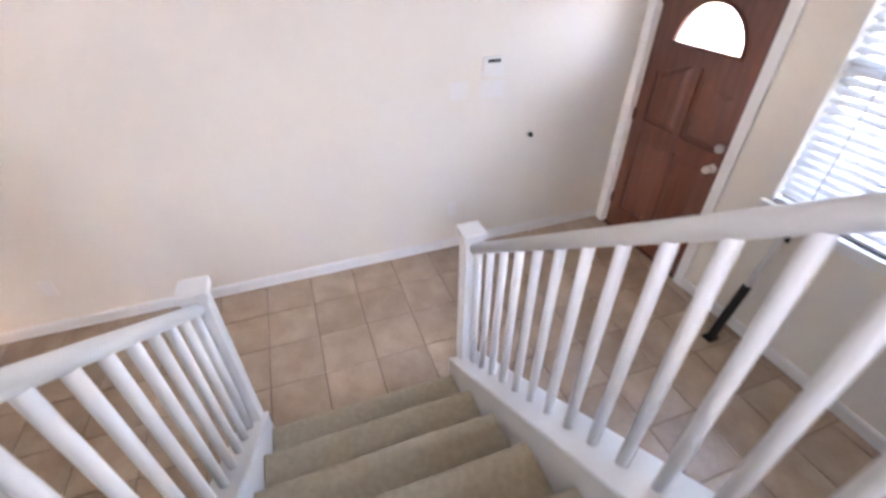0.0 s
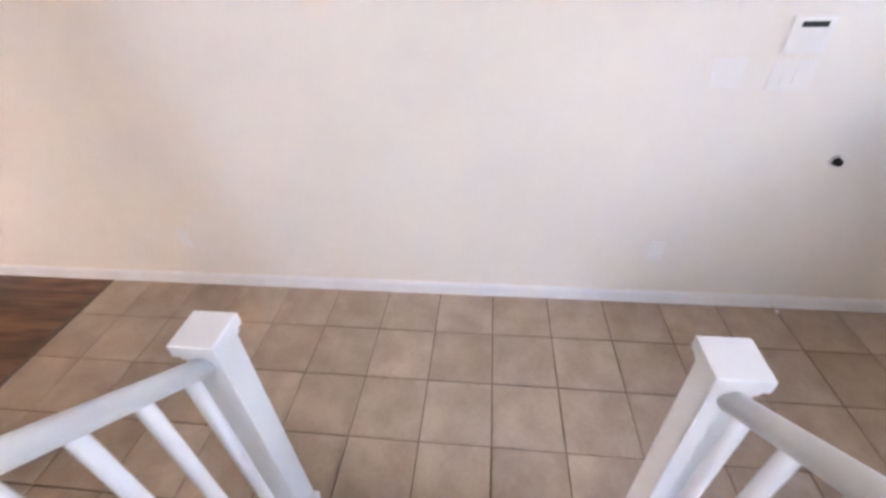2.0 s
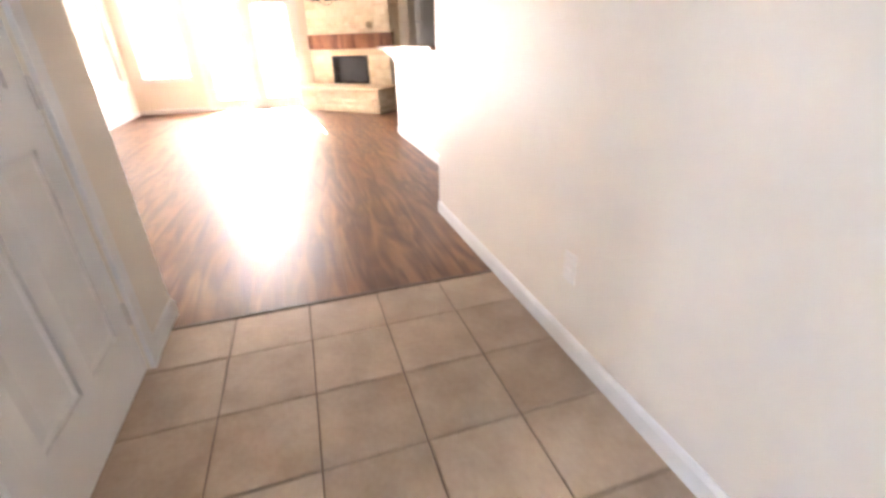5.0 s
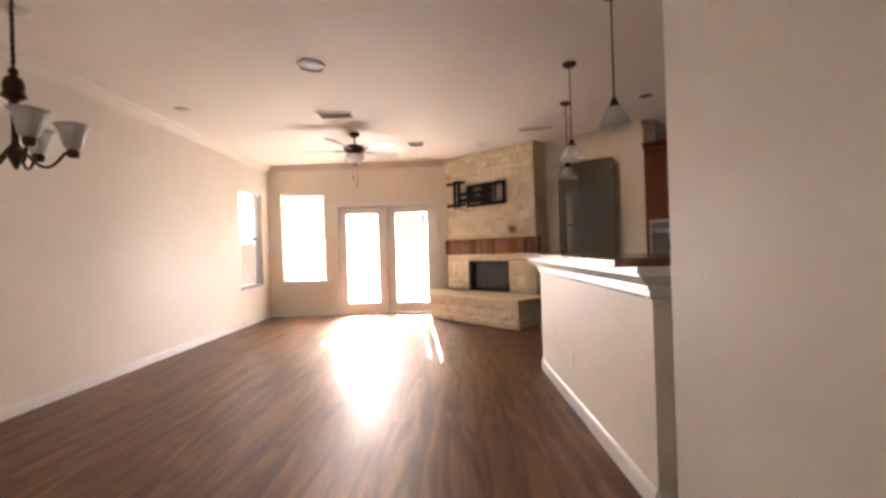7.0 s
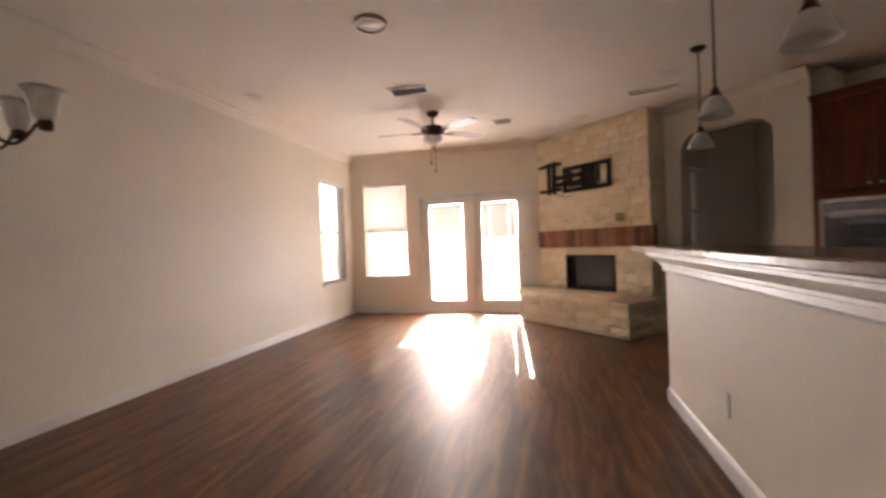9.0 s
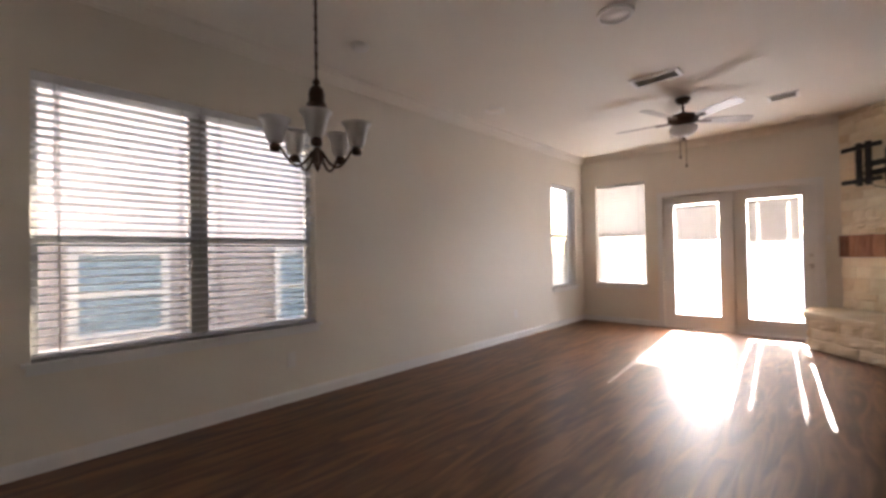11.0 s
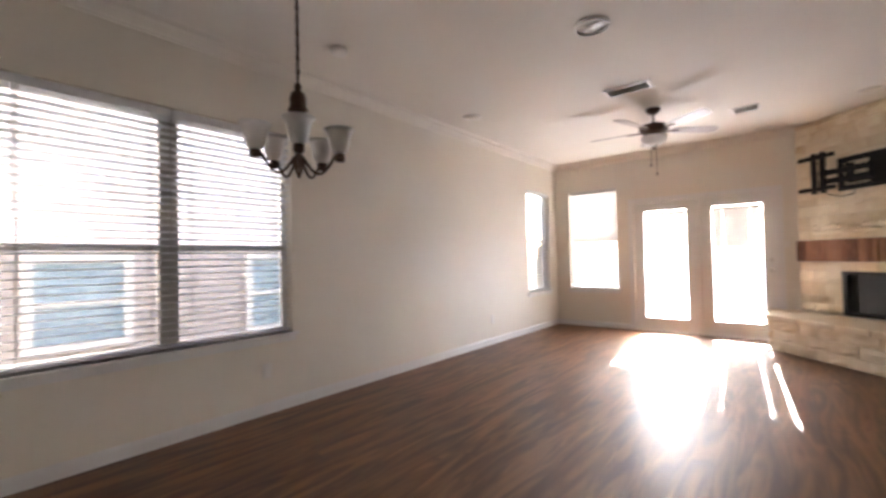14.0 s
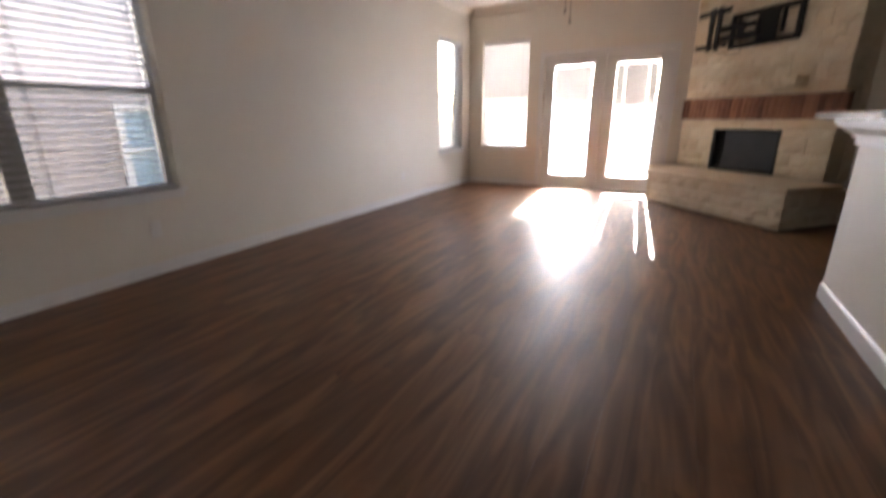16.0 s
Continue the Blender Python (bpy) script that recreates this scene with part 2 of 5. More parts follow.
def tube(bm, pts, r, seg=8):
    """A round bar along a run of points."""
    pts = [Vector(p) for p in pts]
    rings = []
    for i, p in enumerate(pts):
        d = (pts[min(i + 1, len(pts) - 1)] - pts[max(i - 1, 0)]).normalized()
        q = d.to_track_quat("Z", "Y")
        rings.append([bm.verts.new(p + q @ Vector((r * math.cos(2 * math.pi * k / seg), r * math.sin(2 * math.pi * k / seg), 0))) for k in range(seg)])
    for a, b in zip(rings, rings[1:]):
        for k in range(seg):
            f = bm.faces.new((a[k], a[(k + 1) % seg], b[(k + 1) % seg], b[k]))
            f.smooth = True
    bm.faces.new(rings[0][::-1])
    bm.faces.new(rings[-1])


def extrude(bm, outline, axis, a0, a1):
    """A prism: a closed outline in the two other axes, drawn out along an axis."""
    def at(p, a):
        return {"x": (a, p[0], p[1]), "y": (p[0], a, p[1]), "z": (p[0], p[1], a)}[axis]
    v0 = [bm.verts.new(at(p, a0)) for p in outline]
    v1 = [bm.verts.new(at(p, a1)) for p in outline]
    k = len(outline)
    for i in range(k):
        bm.faces.new((v0[i], v0[(i + 1) % k], v1[(i + 1) % k], v1[i]))
    bm.faces.new(v0[::-1])
    bm.faces.new(v1)
    bmesh.ops.recalc_face_normals(bm, faces=bm.faces)


def finish(name, bm, mat):
    me = bpy.data.meshes.new(name)
    bmesh.ops.recalc_face_normals(bm, faces=bm.faces)
    bm.to_mesh(me)
    bm.free()
    me.materials.append(mat)
    return me


def part(name, bm, mat, parent, label=""):
    ob = new(name, finish(name, bm, mat))
    ob.parent = parent
    return tagged(ob, label)


def boxes(name, mat, parent, dims, bevel=0.0, label=""):
    bm = bmesh.new()
    for d in dims:
        box(bm, *d, bevel=bevel)
    return part(name, bm, mat, parent, label)


def thing(name, m, label, category, group="", kind=""):
    ob = new(name)
    ob.empty_display_size = 0.1
    ob.matrix_world = m
    return tagged(ob, label, category, group, kind)


def solid(name, bm, mat, label, category, kind="structure", m=None):
    ob = new(name, finish(name, bm, mat))
    if m is not None:
        ob.matrix_world = m
    return tagged(ob, label, category, kind=kind)


def wall(name, along, p0, p1, a0, a1, z0, z1, label, holes=(), mat=None, m=None):
    """A thick wall along x or y, from p0 to p1 across, with rectangular holes (a0, a1, z0, z1) through it."""
    cuts = sorted({a0, a1, *[h[0] for h in holes], *[h[1] for h in holes]})
    bm = bmesh.new()
    for c0, c1 in zip(cuts, cuts[1:]):
        spans, z = [], z0
        for h in sorted((h for h in holes if h[0] <= c0 and h[1] >= c1), key=lambda h: h[2]):
            if h[2] > z:
                spans.append((z, h[2]))
            z = h[3]
        if z < z1:
            spans.append((z, z1))
        for s0, s1 in spans:
            if along == "x":
                box(bm, c0, p0, s0, c1, p1, s1)
            else:
                box(bm, p0, c0, s0, p1, c1, s1)
    bmesh.ops.remove_doubles(bm, verts=bm.verts, dist=0.0002)
    return solid(name, bm, mat or PAINT, label, "wall", m=m)


# ---------------------------------------------------------------- plan
XA, YA = 0.64, 3.48            # tall hall wall and its end
XH, YC, YH = -0.92, 1.32, 2.66  # closet wall: face, corner by the stair, end
XL, YB, H = -3.075, 10.335, 2.74  # living room: side wall, back wall, ceiling
YF, HF = -2.32, 5.3            # front wall, foyer ceiling
XW = -5.2                      # far end of the stair hall
DG = pose(0.17, 10.33, 0, 0, 0, -45)   # diagonal front of the chimney: local x along it, local -y into the room
DW = pose(0.17 + 0.25, 10.33 + 0.25, 0, 0, 0, -45)  # diagonal wall behind it
# ---------------------------------------------------------------- structure
wall("wall_hall_east", "y", XA, XA + 0.12, YF - 0.15, YA, 0, HF, "cream painted wall of the stair hall")
wall("wall_front", "x", YF - 0.16, YF, XW, XA, 0, HF, "cream painted front wall with door and window",
     holes=[(-0.36, 0.54, 0, 2.06), (-2.20, -0.72, 0.90, 2.40)])
wall("wall_closet", "y", XH - 0.11, XH, YC, YH, 0, H, "cream painted wall around the closet door", holes=[(1.57, 2.27, 0, 2.04)])
wall("wall_stair_north", "x", YC, YC + 0.11, XW, XH - 0.11, 0, HF, "cream painted wall beside the stair")
wall("wall_above_hall", "x", YC, YC + 0.11, XH - 0.11, XA, H + 0.12, HF, "cream painted wall above the hall opening")
# The hole is for an added window that stays out of view.
wall("wall_hall_west_end", "y", XW - 0.12, XW, YF, YC, 0, HF, "cream painted wall at the head of the stair", holes=[(-0.20, 1.10, 3.15, 4.65)])
wall("wall_dining_south", "x", YH, 2.835, XL, XH - 0.11, 0, H, "cream painted wall of the dining end")
wall("wall_living_west", "y", XL - 0.18, XL, YH - 0.2, YB + 0.18, 0, H, "cream painted side wall with two windows",
     holes=[(3.507, 5.22, 0.60, 2.195), (9.262, 10.055, 0.61, 2.216)])
wall("wall_back", "x", YB, YB + 0.18, XL, 3.2, 0, H, "cream painted back wall with window and patio doors",
     holes=[(-2.835, -2.05, 0.62, 2.243), (-1.80, -0.05, 0, 1.95)])
wall("wall_diagonal", "x", 0, 0.14, 1.50, 3.345, 0, H, "cream painted diagonal wall with an arched opening", m=DW,
     holes=[(2.067, 3.03, 0, 2.374)])
wall("wall_kitchen_south", "x", YA - 0.14, YA, XA + 0.12, 5.2, 0, H, "cream painted kitchen wall")
wall("wall_kitchen_east", "y", 5.2, 5.32, YA - 0.14, 7.4, 0, H, "cream painted kitchen wall")
wall("wall_kitchen_diagonal", "x", 0.60, 0.72, 3.345, 7.2, 0, H, "cream painted kitchen wall behind the cabinets", m=DW)
wall("wall_passage_back", "x", 1.9, 2.0, 0.2, 4.4, 0, H, "cream painted wall of the passage beyond the arch", m=DW)
wall("wall_passage_side", "y", 3.345, 3.445, 0.14, 1.9, 0, H, "cream painted wall of the passage", m=DW)
# The hole lets in light from an added, hidden window.
wall("wall_passage_left", "y", 1.60, 1.70, 0.14, 1.9, 0, H, "cream painted wall of the passage", m=DW, holes=[(0.90, 1.70, 0.90, 2.10)])

# rounded shoulders of the arch
bm = bmesh.new()
for side in (0, 1):
    pts = []
    for k in range(9):
        a = math.pi / 2 * k / 8
        pts.append((0.22 * (1 - math.sin(a)), -0.22 * (1 - math.cos(a))))
    pts = [(0.0, 0.0)] + pts[::-1]
    u = [(2.067 + p[0], 2.374 + p[1]) if side == 0 else (3.03 - p[0], 2.374 + p[1]) for p in pts]
    extrude(bm, u, "y", 0.002, 0.138)
solid("wall_arch_shoulder", bm, PAINT, "rounded corners of the arched opening", "wall", m=DW)

bm = bmesh.new()
box(bm, XW, YF, HF, XA, YC, HF + 0.1)
solid("ceiling_foyer", bm, CEIL, "off-white foyer ceiling", "ceiling")
bm = bmesh.new()
box(bm, XL, YC + 0.11, H, 6.5, YB, H + 0.12)
box(bm, XH - 0.11, YC, H, XA, YC + 0.11, H + 0.12)
box(bm, 0.0, YB, H, 6.5, YB + 2.0, H + 0.12)
solid("ceiling", bm, CEIL, "off-white textured living room ceiling", "ceiling")

# floors under the tiles and planks
bm = bmesh.new()
box(bm, XW, YF - 0.16, -0.12, XA, 2.52, -0.006)
solid("floor", bm, GROUT, "grout bed under the beige tiles", "floor")
bm = bmesh.new()
box(bm, XL - 0.1, 2.52, -0.12, 6.5, YB + 2.0, -0.006)
solid("floor_wood", bm, SUBFLOOR, "dark joints under the laminate planks", "floor")
bm = bmesh.new()
extrude(bm, [(2.520, -0.006), (2.520, 0.001), (2.524, 0.004), (2.541, 0.004), (2.545, 0.001), (2.545, -0.006)], "x", XH, XA - 0.014)
solid("threshold", bm, material("threshold_strip", (0.12, 0.07, 0.04), 0.4, vary=0.3), "brown strip between tile and laminate", "threshold")


def baseboard(x0, y0, x1, y1, side, h=0.085, m=None):
    """A white baseboard along a wall face; side points into the room."""
    d = Vector((x1 - x0, y1 - y0, 0))
    n = Vector((side[0], side[1], 0))
    bm = bmesh.new()
    prof = [(0.001, 0), (0.014, 0), (0.014, h - 0.02), (0.010, h - 0.008), (0.005, h), (0.001, h)]
    a = [bm.verts.new(Vector((x0, y0, 0)) + n * p[0] + Vector((0, 0, p[1]))) for p in prof]
    b = [bm.verts.new(Vector((x1, y1, 0)) + n * p[0] + Vector((0, 0, p[1]))) for p in prof]
    for i in range(len(prof)):
        j = (i + 1) % len(prof)
        bm.faces.new((a[i], a[j], b[j], b[i]))
    bm.faces.new(a)
    bm.faces.new(b[::-1])
    return solid("baseboard", bm, TRIM, "white painted baseboard", "baseboard", m=m)


baseboard(XA, YF + 0.02, XA, YA, (-1, 0))
baseboard(XH, YC, XH, 1.50, (1, 0))
baseboard(XH, 2.34, XH, YH, (1, 0))
baseboard(XW, YC, XH, YC, (0, -1))
baseboard(XW, YF, -0.43, YF, (0, 1))
baseboard(XL, 2.835, XH - 0.11, 2.835, (0, 1))
baseboard(XL, 2.835, XL, YB, (1, 0))
baseboard(XL, YB, -1.86, YB, (0, -1))
baseboard(0.01, YB, 0.10, YB, (0, -1))
baseboard(1.86, 0, 2.067, 0, (0, -1), m=DW)
baseboard(3.03, 0, 3.345, 0, (0, -1), m=DW)


def crown(x0, y0, x1, y1, side, m=None):
    """A crown moulding under the ceiling."""
    n = Vector((side[0], side[1], 0))
    bm = bmesh.new()
    prof = [(0.001, -0.10), (0.012, -0.10), (0.018, -0.085), (0.03, -0.075), (0.055, -0.04), (0.075, -0.03), (0.082, -0.012), (0.09, -0.001), (0.001, -0.001)]
    a = [bm.verts.new(Vector((x0, y0, H)) + n * p[0] + Vector((0, 0, p[1]))) for p in prof]
    b = [bm.verts.new(Vector((x1, y1, H)) + n * p[0] + Vector((0, 0, p[1]))) for p in prof]
    for i in range(len(prof)):
        j = (i + 1) % len(prof)
        bm.faces.new((a[i], a[j], b[j], b[i]))
    bm.faces.new(a)
    bm.faces.new(b[::-1])
    return solid("trim_crown", bm, CEIL, "cream painted crown moulding", "crown moulding", m=m)


crown(XL, 2.835, XL, YB, (1, 0))
crown(XL + 0.09, YB, 0.13, YB, (0, -1))
crown(XL + 0.09, 2.835, XH - 0.11, 2.835, (0, 1))
crown(1.86, 0, 3.345, 0, (0, -1), m=DW)

# ---------------------------------------------------------------- windows, blinds


def window(name, m, w, h, label, columns=1, rails=(0.5,), screens=(), sill=True):
    """A window in local x (width), y (outwards), z, with its sashes, panes, screens and sill."""
    win = thing(name, m, label, "window", kind="structure")
    y0, y1, f = 0.085, 0.135, 0.035
    boxes("window_frame", TRIM, win, [(0.001, y0, 0.001, f, y1, h - 0.001), (w - f, y0, 0.001, w - 0.001, y1, h - 0.001),
                                      (f, y0, 0.001, w - f, y1, f), (f, y0, h - f, w - f, y1, h - 0.001)], label="white vinyl frame")
    cw = w / columns
    for c in range(1, columns):
        # Grey carries the shade on a mullion that belongs to the white frame.
        boxes("mullion", material("mullion_shade", (0.35, 0.33, 0.30), 0.5), win, [(cw * c - 0.055, y0 - 0.004, f, cw * c + 0.055, y1 + 0.004, h - f)], label="wide mullion, its shade painted as grey")
    zs = [f] + [h * r for r in rails] + [h - f]
    for c in range(columns):
        x0 = f if c == 0 else cw * c + 0.055
        x1 = w - f if c == columns - 1 else cw * (c + 1) - 0.055
        for r in rails:
            boxes("meeting_rail", TRIM, win, [(x0, y0 - 0.006, h * r - 0.022, x1, y1 + 0.002, h * r + 0.022)], label="grey-white meeting rail")
        for i, (z0, z1) in enumerate(zip(zs, zs[1:])):
            pad0, pad1 = (0 if i == 0 else 0.022), (0 if i == len(zs) - 2 else 0.022)
            p = boxes("pane", GLASS, win, [(x0 + 0.002, 0.108, z0 + pad0 + 0.002, x1 - 0.002, 0.113, z1 - pad1 - 0.002)], label="clear pane")
            p.visible_shadow = False
            if i in screens:
                boxes("insect_screen", SCREEN, win, [(x0 + 0.002, 0.128, z0 + pad0 + 0.002, x1 - 0.002, 0.1295, z1 - pad1 - 0.002)], label="dark insect screen")
    if sill:
        boxes("sill", TRIM, win, [(-0.04, -0.035, -0.022, w + 0.04, 0.084, 0.0)], bevel=0.004, label="white sill")
        boxes("apron", TRIM, win, [(-0.02, -0.014, -0.07, w + 0.02, -0.001, -0.023)], bevel=0.003)
    return win


def blind(m, w, h, label, tilt=18.0, pitch=0.0455, depth=0.050, drop=1.0, cords=(0.14, 0.86), gaps=(), y=0.045, wand=False, group="window blinds", mat=None, shut=None):
    """A horizontal blind: head rail, slats, ladder cords and bottom rail, hung from the top of an opening w by h."""
    b = thing("window_blind", m, label, "blind", group)
    mat = mat or BLIND
    top, bottom = h - 0.055, h - drop * h + 0.03
    boxes("head_rail", mat, b, [(0.004, y - 0.028, h - 0.055, w - 0.004, y + 0.028, h - 0.002)], bevel=0.003)
    boxes("bottom_rail", mat, b, [(0.006, y - depth / 2, bottom - 0.018, w - 0.006, y + depth / 2, bottom)], bevel=0.004)
    runs, x = [], 0.006
    for g in gaps:
        runs.append((x, w * g - 0.006))
        x = w * g + 0.006
    runs.append((x, w - 0.006))
    c, s = math.cos(radians(tilt)), math.sin(radians(tilt))
    t = 0.0014
    for x0, x1 in runs:
        bm = bmesh.new()
        pts = [(-depth / 2, -0.002), (0.0, 0.0022), (depth / 2, -0.002)]
        outline = [(p[0] * c - (p[1] + t) * s, p[0] * s + (p[1] + t) * c) for p in pts] + [(p[0] * c - (p[1] - t) * s, p[0] * s + (p[1] - t) * c) for p in pts[::-1]]
        extrude(bm, outline, "x", x0, x1)
        me = finish("slat", bm, mat)
        n = int((top - bottom - 0.02) / pitch)
        for k in range(n):
            ob = new("slat", me)
            ob.parent = b
            ob.location = (random.uniform(-0.001, 0.001), y, bottom + 0.025 + (k + 0.5) * (top - bottom - 0.02) / n)
            extra = shut[1] - tilt if shut and k >= n * (1 - shut[0]) else 0.0
            ob.rotation_euler = (radians(extra + random.uniform(-1.5, 1.5)), 0, 0)
    for cx in cords:
        bm = bmesh.new()
        for dy in (-depth / 2 - 0.002, depth / 2 + 0.002):
            cyl(bm, (w * cx, y + dy, bottom), (w * cx, y + dy, top), 0.003, seg=5)
        part("ladder_cord", bm, CORD, b)
    if wand:
        bm = bmesh.new()
        cyl(bm, (0.10, y - 0.04, h - 0.06), (0.10, y - 0.045, h - 0.75), 0.005, seg=6)
        part("tilt_wand", bm, BLIND, b)
    return b


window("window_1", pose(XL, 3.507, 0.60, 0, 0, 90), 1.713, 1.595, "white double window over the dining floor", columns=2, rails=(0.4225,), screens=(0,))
for k in (0, 1):
    blind(pose(XL, 3.507 + 0.8565 * k, 0.60, 0, 0, 90), 0.8565, 1.595, "white slatted blind lowered over half the dining window, slats half open", tilt=-9, wand=(k == 0))
window("window_2", pose(XL, 9.262, 0.61, 0, 0, 90), 0.793, 1.606, "white sash window beside the room's far corner", screens=(0,))
blind(pose(XL, 9.262, 0.61, 0, 0, 90), 0.793, 1.606, "white slatted blind lowered in the side window", tilt=10)
window("window_3", pose(-2.835, YB, 0.62), 0.785, 1.623, "white window in the back wall in full sunlight", screens=(0,))
blind(pose(-2.835, YB, 0.62), 0.785, 1.623, "white slatted blind lowered in the sunlit back window", mat=DOOR_SLAT, tilt=-54, shut=(0.52, -72))
window("window_4", pose(-0.72, YF, 0.90, 0, 0, 180), 1.48, 1.50, "white window beside the front door")
blind(pose(-0.72, YF, 0.90, 0, 0, 180), 1.48, 1.50, "white slatted blind lowered in the foyer window", tilt=36, drop=1.006, cords=(0.12, 0.5, 0.88))

# Added out of view, so that daylight falls on the hall wall.
window("window_unseen_stair", pose(XW, -0.20, 3.15, 0, 0, 90), 1.30, 1.50, "added white window, out of view, lighting the stair hall")
# Invented window, hidden beside the arch, to lighten the passage.
window("window_unseen_passage", pose(0.42, 10.58, 0.90, 0, 0, -45) @ pose(1.70, 0.90, 0, 0, 0, 90), 0.80, 1.20, "added white window, unseen, brightening the passage beyond the arch")

# ---------------------------------------------------------------- doors


def casing(name, m, w, h, label, cw=0.065, d=0.018, sides=(1, 1)):
    """A flat white casing round an opening: local x width, local -y into the room."""
    c = thing(name, m, label, "door casing", kind="structure")
    if sides[0]:
        boxes("side_casing", TRIM, c, [(-cw, -d, 0, 0, -0.001, h)], bevel=0.003)
    if sides[1]:
        boxes("side_casing", TRIM, c, [(w, -d, 0, w + cw, -0.001, h)], bevel=0.003)
    boxes("head_casing", TRIM, c, [(-cw * sides[0], -d, h, w + cw * sides[1], -0.001, h + cw)], bevel=0.003)
    return c


def knob(parent, x, z, mat, y=-0.001):
    bm = bmesh.new()
    cyl(bm, (x, y, z), (x, y - 0.012, z), 0.03, seg=20)
    cyl(bm, (x, y - 0.012, z), (x, y - 0.04, z), 0.011, seg=12)
    bmesh.ops.create_uvsphere(bm, u_segments=14, v_segments=9, radius=0.028, matrix=Matrix.Translation((x, y - 0.055, z)))
    for f in bm.faces:
        f.smooth = True
    return part("knob", bm, mat, parent, "satin metal knob")


def raised_panel(bm, x0, z0, x1, z1, y, out=0.010):
    """A raised field with sloping shoulders on a face that looks along -y."""
    a, b = 0.0, 0.028
    lo = [bm.verts.new(p) for p in ((x0 + a, y, z0 + a), (x1 - a, y, z0 + a), (x1 - a, y, z1 - a), (x0 + a, y, z1 - a))]
    hi = [bm.verts.new(p) for p in ((x0 + b, y - out, z0 + b), (x1 - b, y - out, z0 + b), (x1 - b, y - out, z1 - b), (x0 + b, y - out, z1 - b))]
    for i in range(4):
        bm.faces.new((lo[i], lo[(i + 1) % 4], hi[(i + 1) % 4], hi[i]))
    bm.faces.new(hi)


def panel_door(name, m, w, h, t, mat, panels, label, holes=()):
    """A door leaf of stiles and rails with recessed panels: local x width, local -y the face in view."""
    d = thing(name, m, label, "door", kind="structure")
    xs = sorted({0, w, *[p[0] for p in panels], *[p[2] for p in panels], *[p[0] for p in holes], *[p[2] for p in holes]})
    zs = sorted({0, h, *[p[1] for p in panels], *[p[3] for p in panels], *[p[1] for p in holes], *[p[3] for p in holes]})
    bm = bmesh.new()
    for x0, x1 in zip(xs, xs[1:]):
        for z0, z1 in zip(zs, zs[1:]):
            c = ((x0 + x1) / 2, (z0 + z1) / 2)
            if any(p[0] < c[0] < p[2] and p[1] < c[1] < p[3] for p in list(panels) + list(holes)):
                continue
            box(bm, x0, 0, z0, x1, t, z1)
    part("stiles_and_rails", bm, mat, d)
    for p in panels:
        bm = bmesh.new()
        box(bm, p[0], 0.012, p[1], p[2], t - 0.012, p[3])
        raised_panel(bm, p[0] + 0.012, p[1] + 0.012, p[2] - 0.012, p[3] - 0.012, 0.012)
        part("panel", bm, mat, d)
    return d


def hinge(parent, x, z, mat):
    bm = bmesh.new()
    cyl(bm, (x, -0.008, z - 0.045), (x, -0.008, z + 0.045), 0.007, seg=8)
    box(bm, x - 0.004, -0.006, z - 0.045, x + 0.022, -0.0005, z + 0.045)
    return part("hinge", bm, mat, parent)


# closet door, shut: face towards +x
closet = panel_door("door_closet", pose(XH - 0.012, 1.572, 0.008, 0, 0, 90), 0.696, 2.03, 0.036, TRIM,
                    [(0.10, 0.22, 0.315, 0.86), (0.385, 0.22, 0.60, 0.86), (0.10, 1.02, 0.315, 1.58), (0.385, 1.02, 0.60, 1.58),
                     (0.10, 1.70, 0.315, 1.92), (0.385, 1.70, 0.60, 1.92)], "white six-panel closet door, shut")
for hz in (0.25, 1.0, 1.8):
    hinge(closet, 0.69, hz, NICKEL)
knob(closet, 0.06, 0.95, NICKEL)
casing("trim_closet", pose(XH, 1.572, 0, 0, 0, 90), 0.696, 2.04, "white casing round the closet door")

# front door, shut: mahogany with a half-round light; face towards +y
fw, fh = 0.88, 2.04
front = thing("door_front", pose(0.53, YF - 0.03, 0.006, 0, 0, 180), "dark mahogany panelled front door with half-round glass, shut", "door", kind="structure")
LX, LZ, LR = 0.445, 1.545, 0.27
PANELS = [(0.11, 0.20, 0.405, 0.86, 0), (0.475, 0.20, 0.77, 0.86, 0), (0.11, 0.98, 0.405, 1.34, 1), (0.475, 0.98, 0.77, 1.34, -1)]


def panel_top(p, x):
    """Height of a panel's upper edge; the upper pair sweeps up towards the middle of the door."""
    u = (x - p[0]) / (p[2] - p[0])
    u = u if p[4] > 0 else 1 - u
    return p[3] + (0.10 * (0.5 - 0.5 * math.cos(math.pi * u)) if p[4] else 0.0)


bm = bmesh.new()
xs = sorted({0, fw, *[p[0] for p in PANELS], *[p[2] for p in PANELS], *[0.11 + 0.295 * k / 8 for k in range(9)], *[0.475 + 0.295 * k / 8 for k in range(9)]})
xs = [x for k, x in enumerate(xs) if k == 0 or x - xs[k - 1] > 0.001]
for x0, x1 in zip(xs, xs[1:]):
    z = [(0.0, 0.0)]
    for p in PANELS:
        if p[0] - 0.001 < x0 and x1 < p[2] + 0.001:
            z += [(p[1], p[1]), (panel_top(p, x0), panel_top(p, x1))]
    z.append((LZ, LZ))
    for (a0, a1), (b0, b1) in zip(z[::2], z[1::2]):
        extrude(bm, [(x0, a0), (x1, a1), (x1, b1), (x0, b0)], "y", 0, 0.044)
arc = [(LX + LR * math.cos(math.pi * k / 24), LZ + LR * math.sin(math.pi * k / 24)) for k in range(25)]
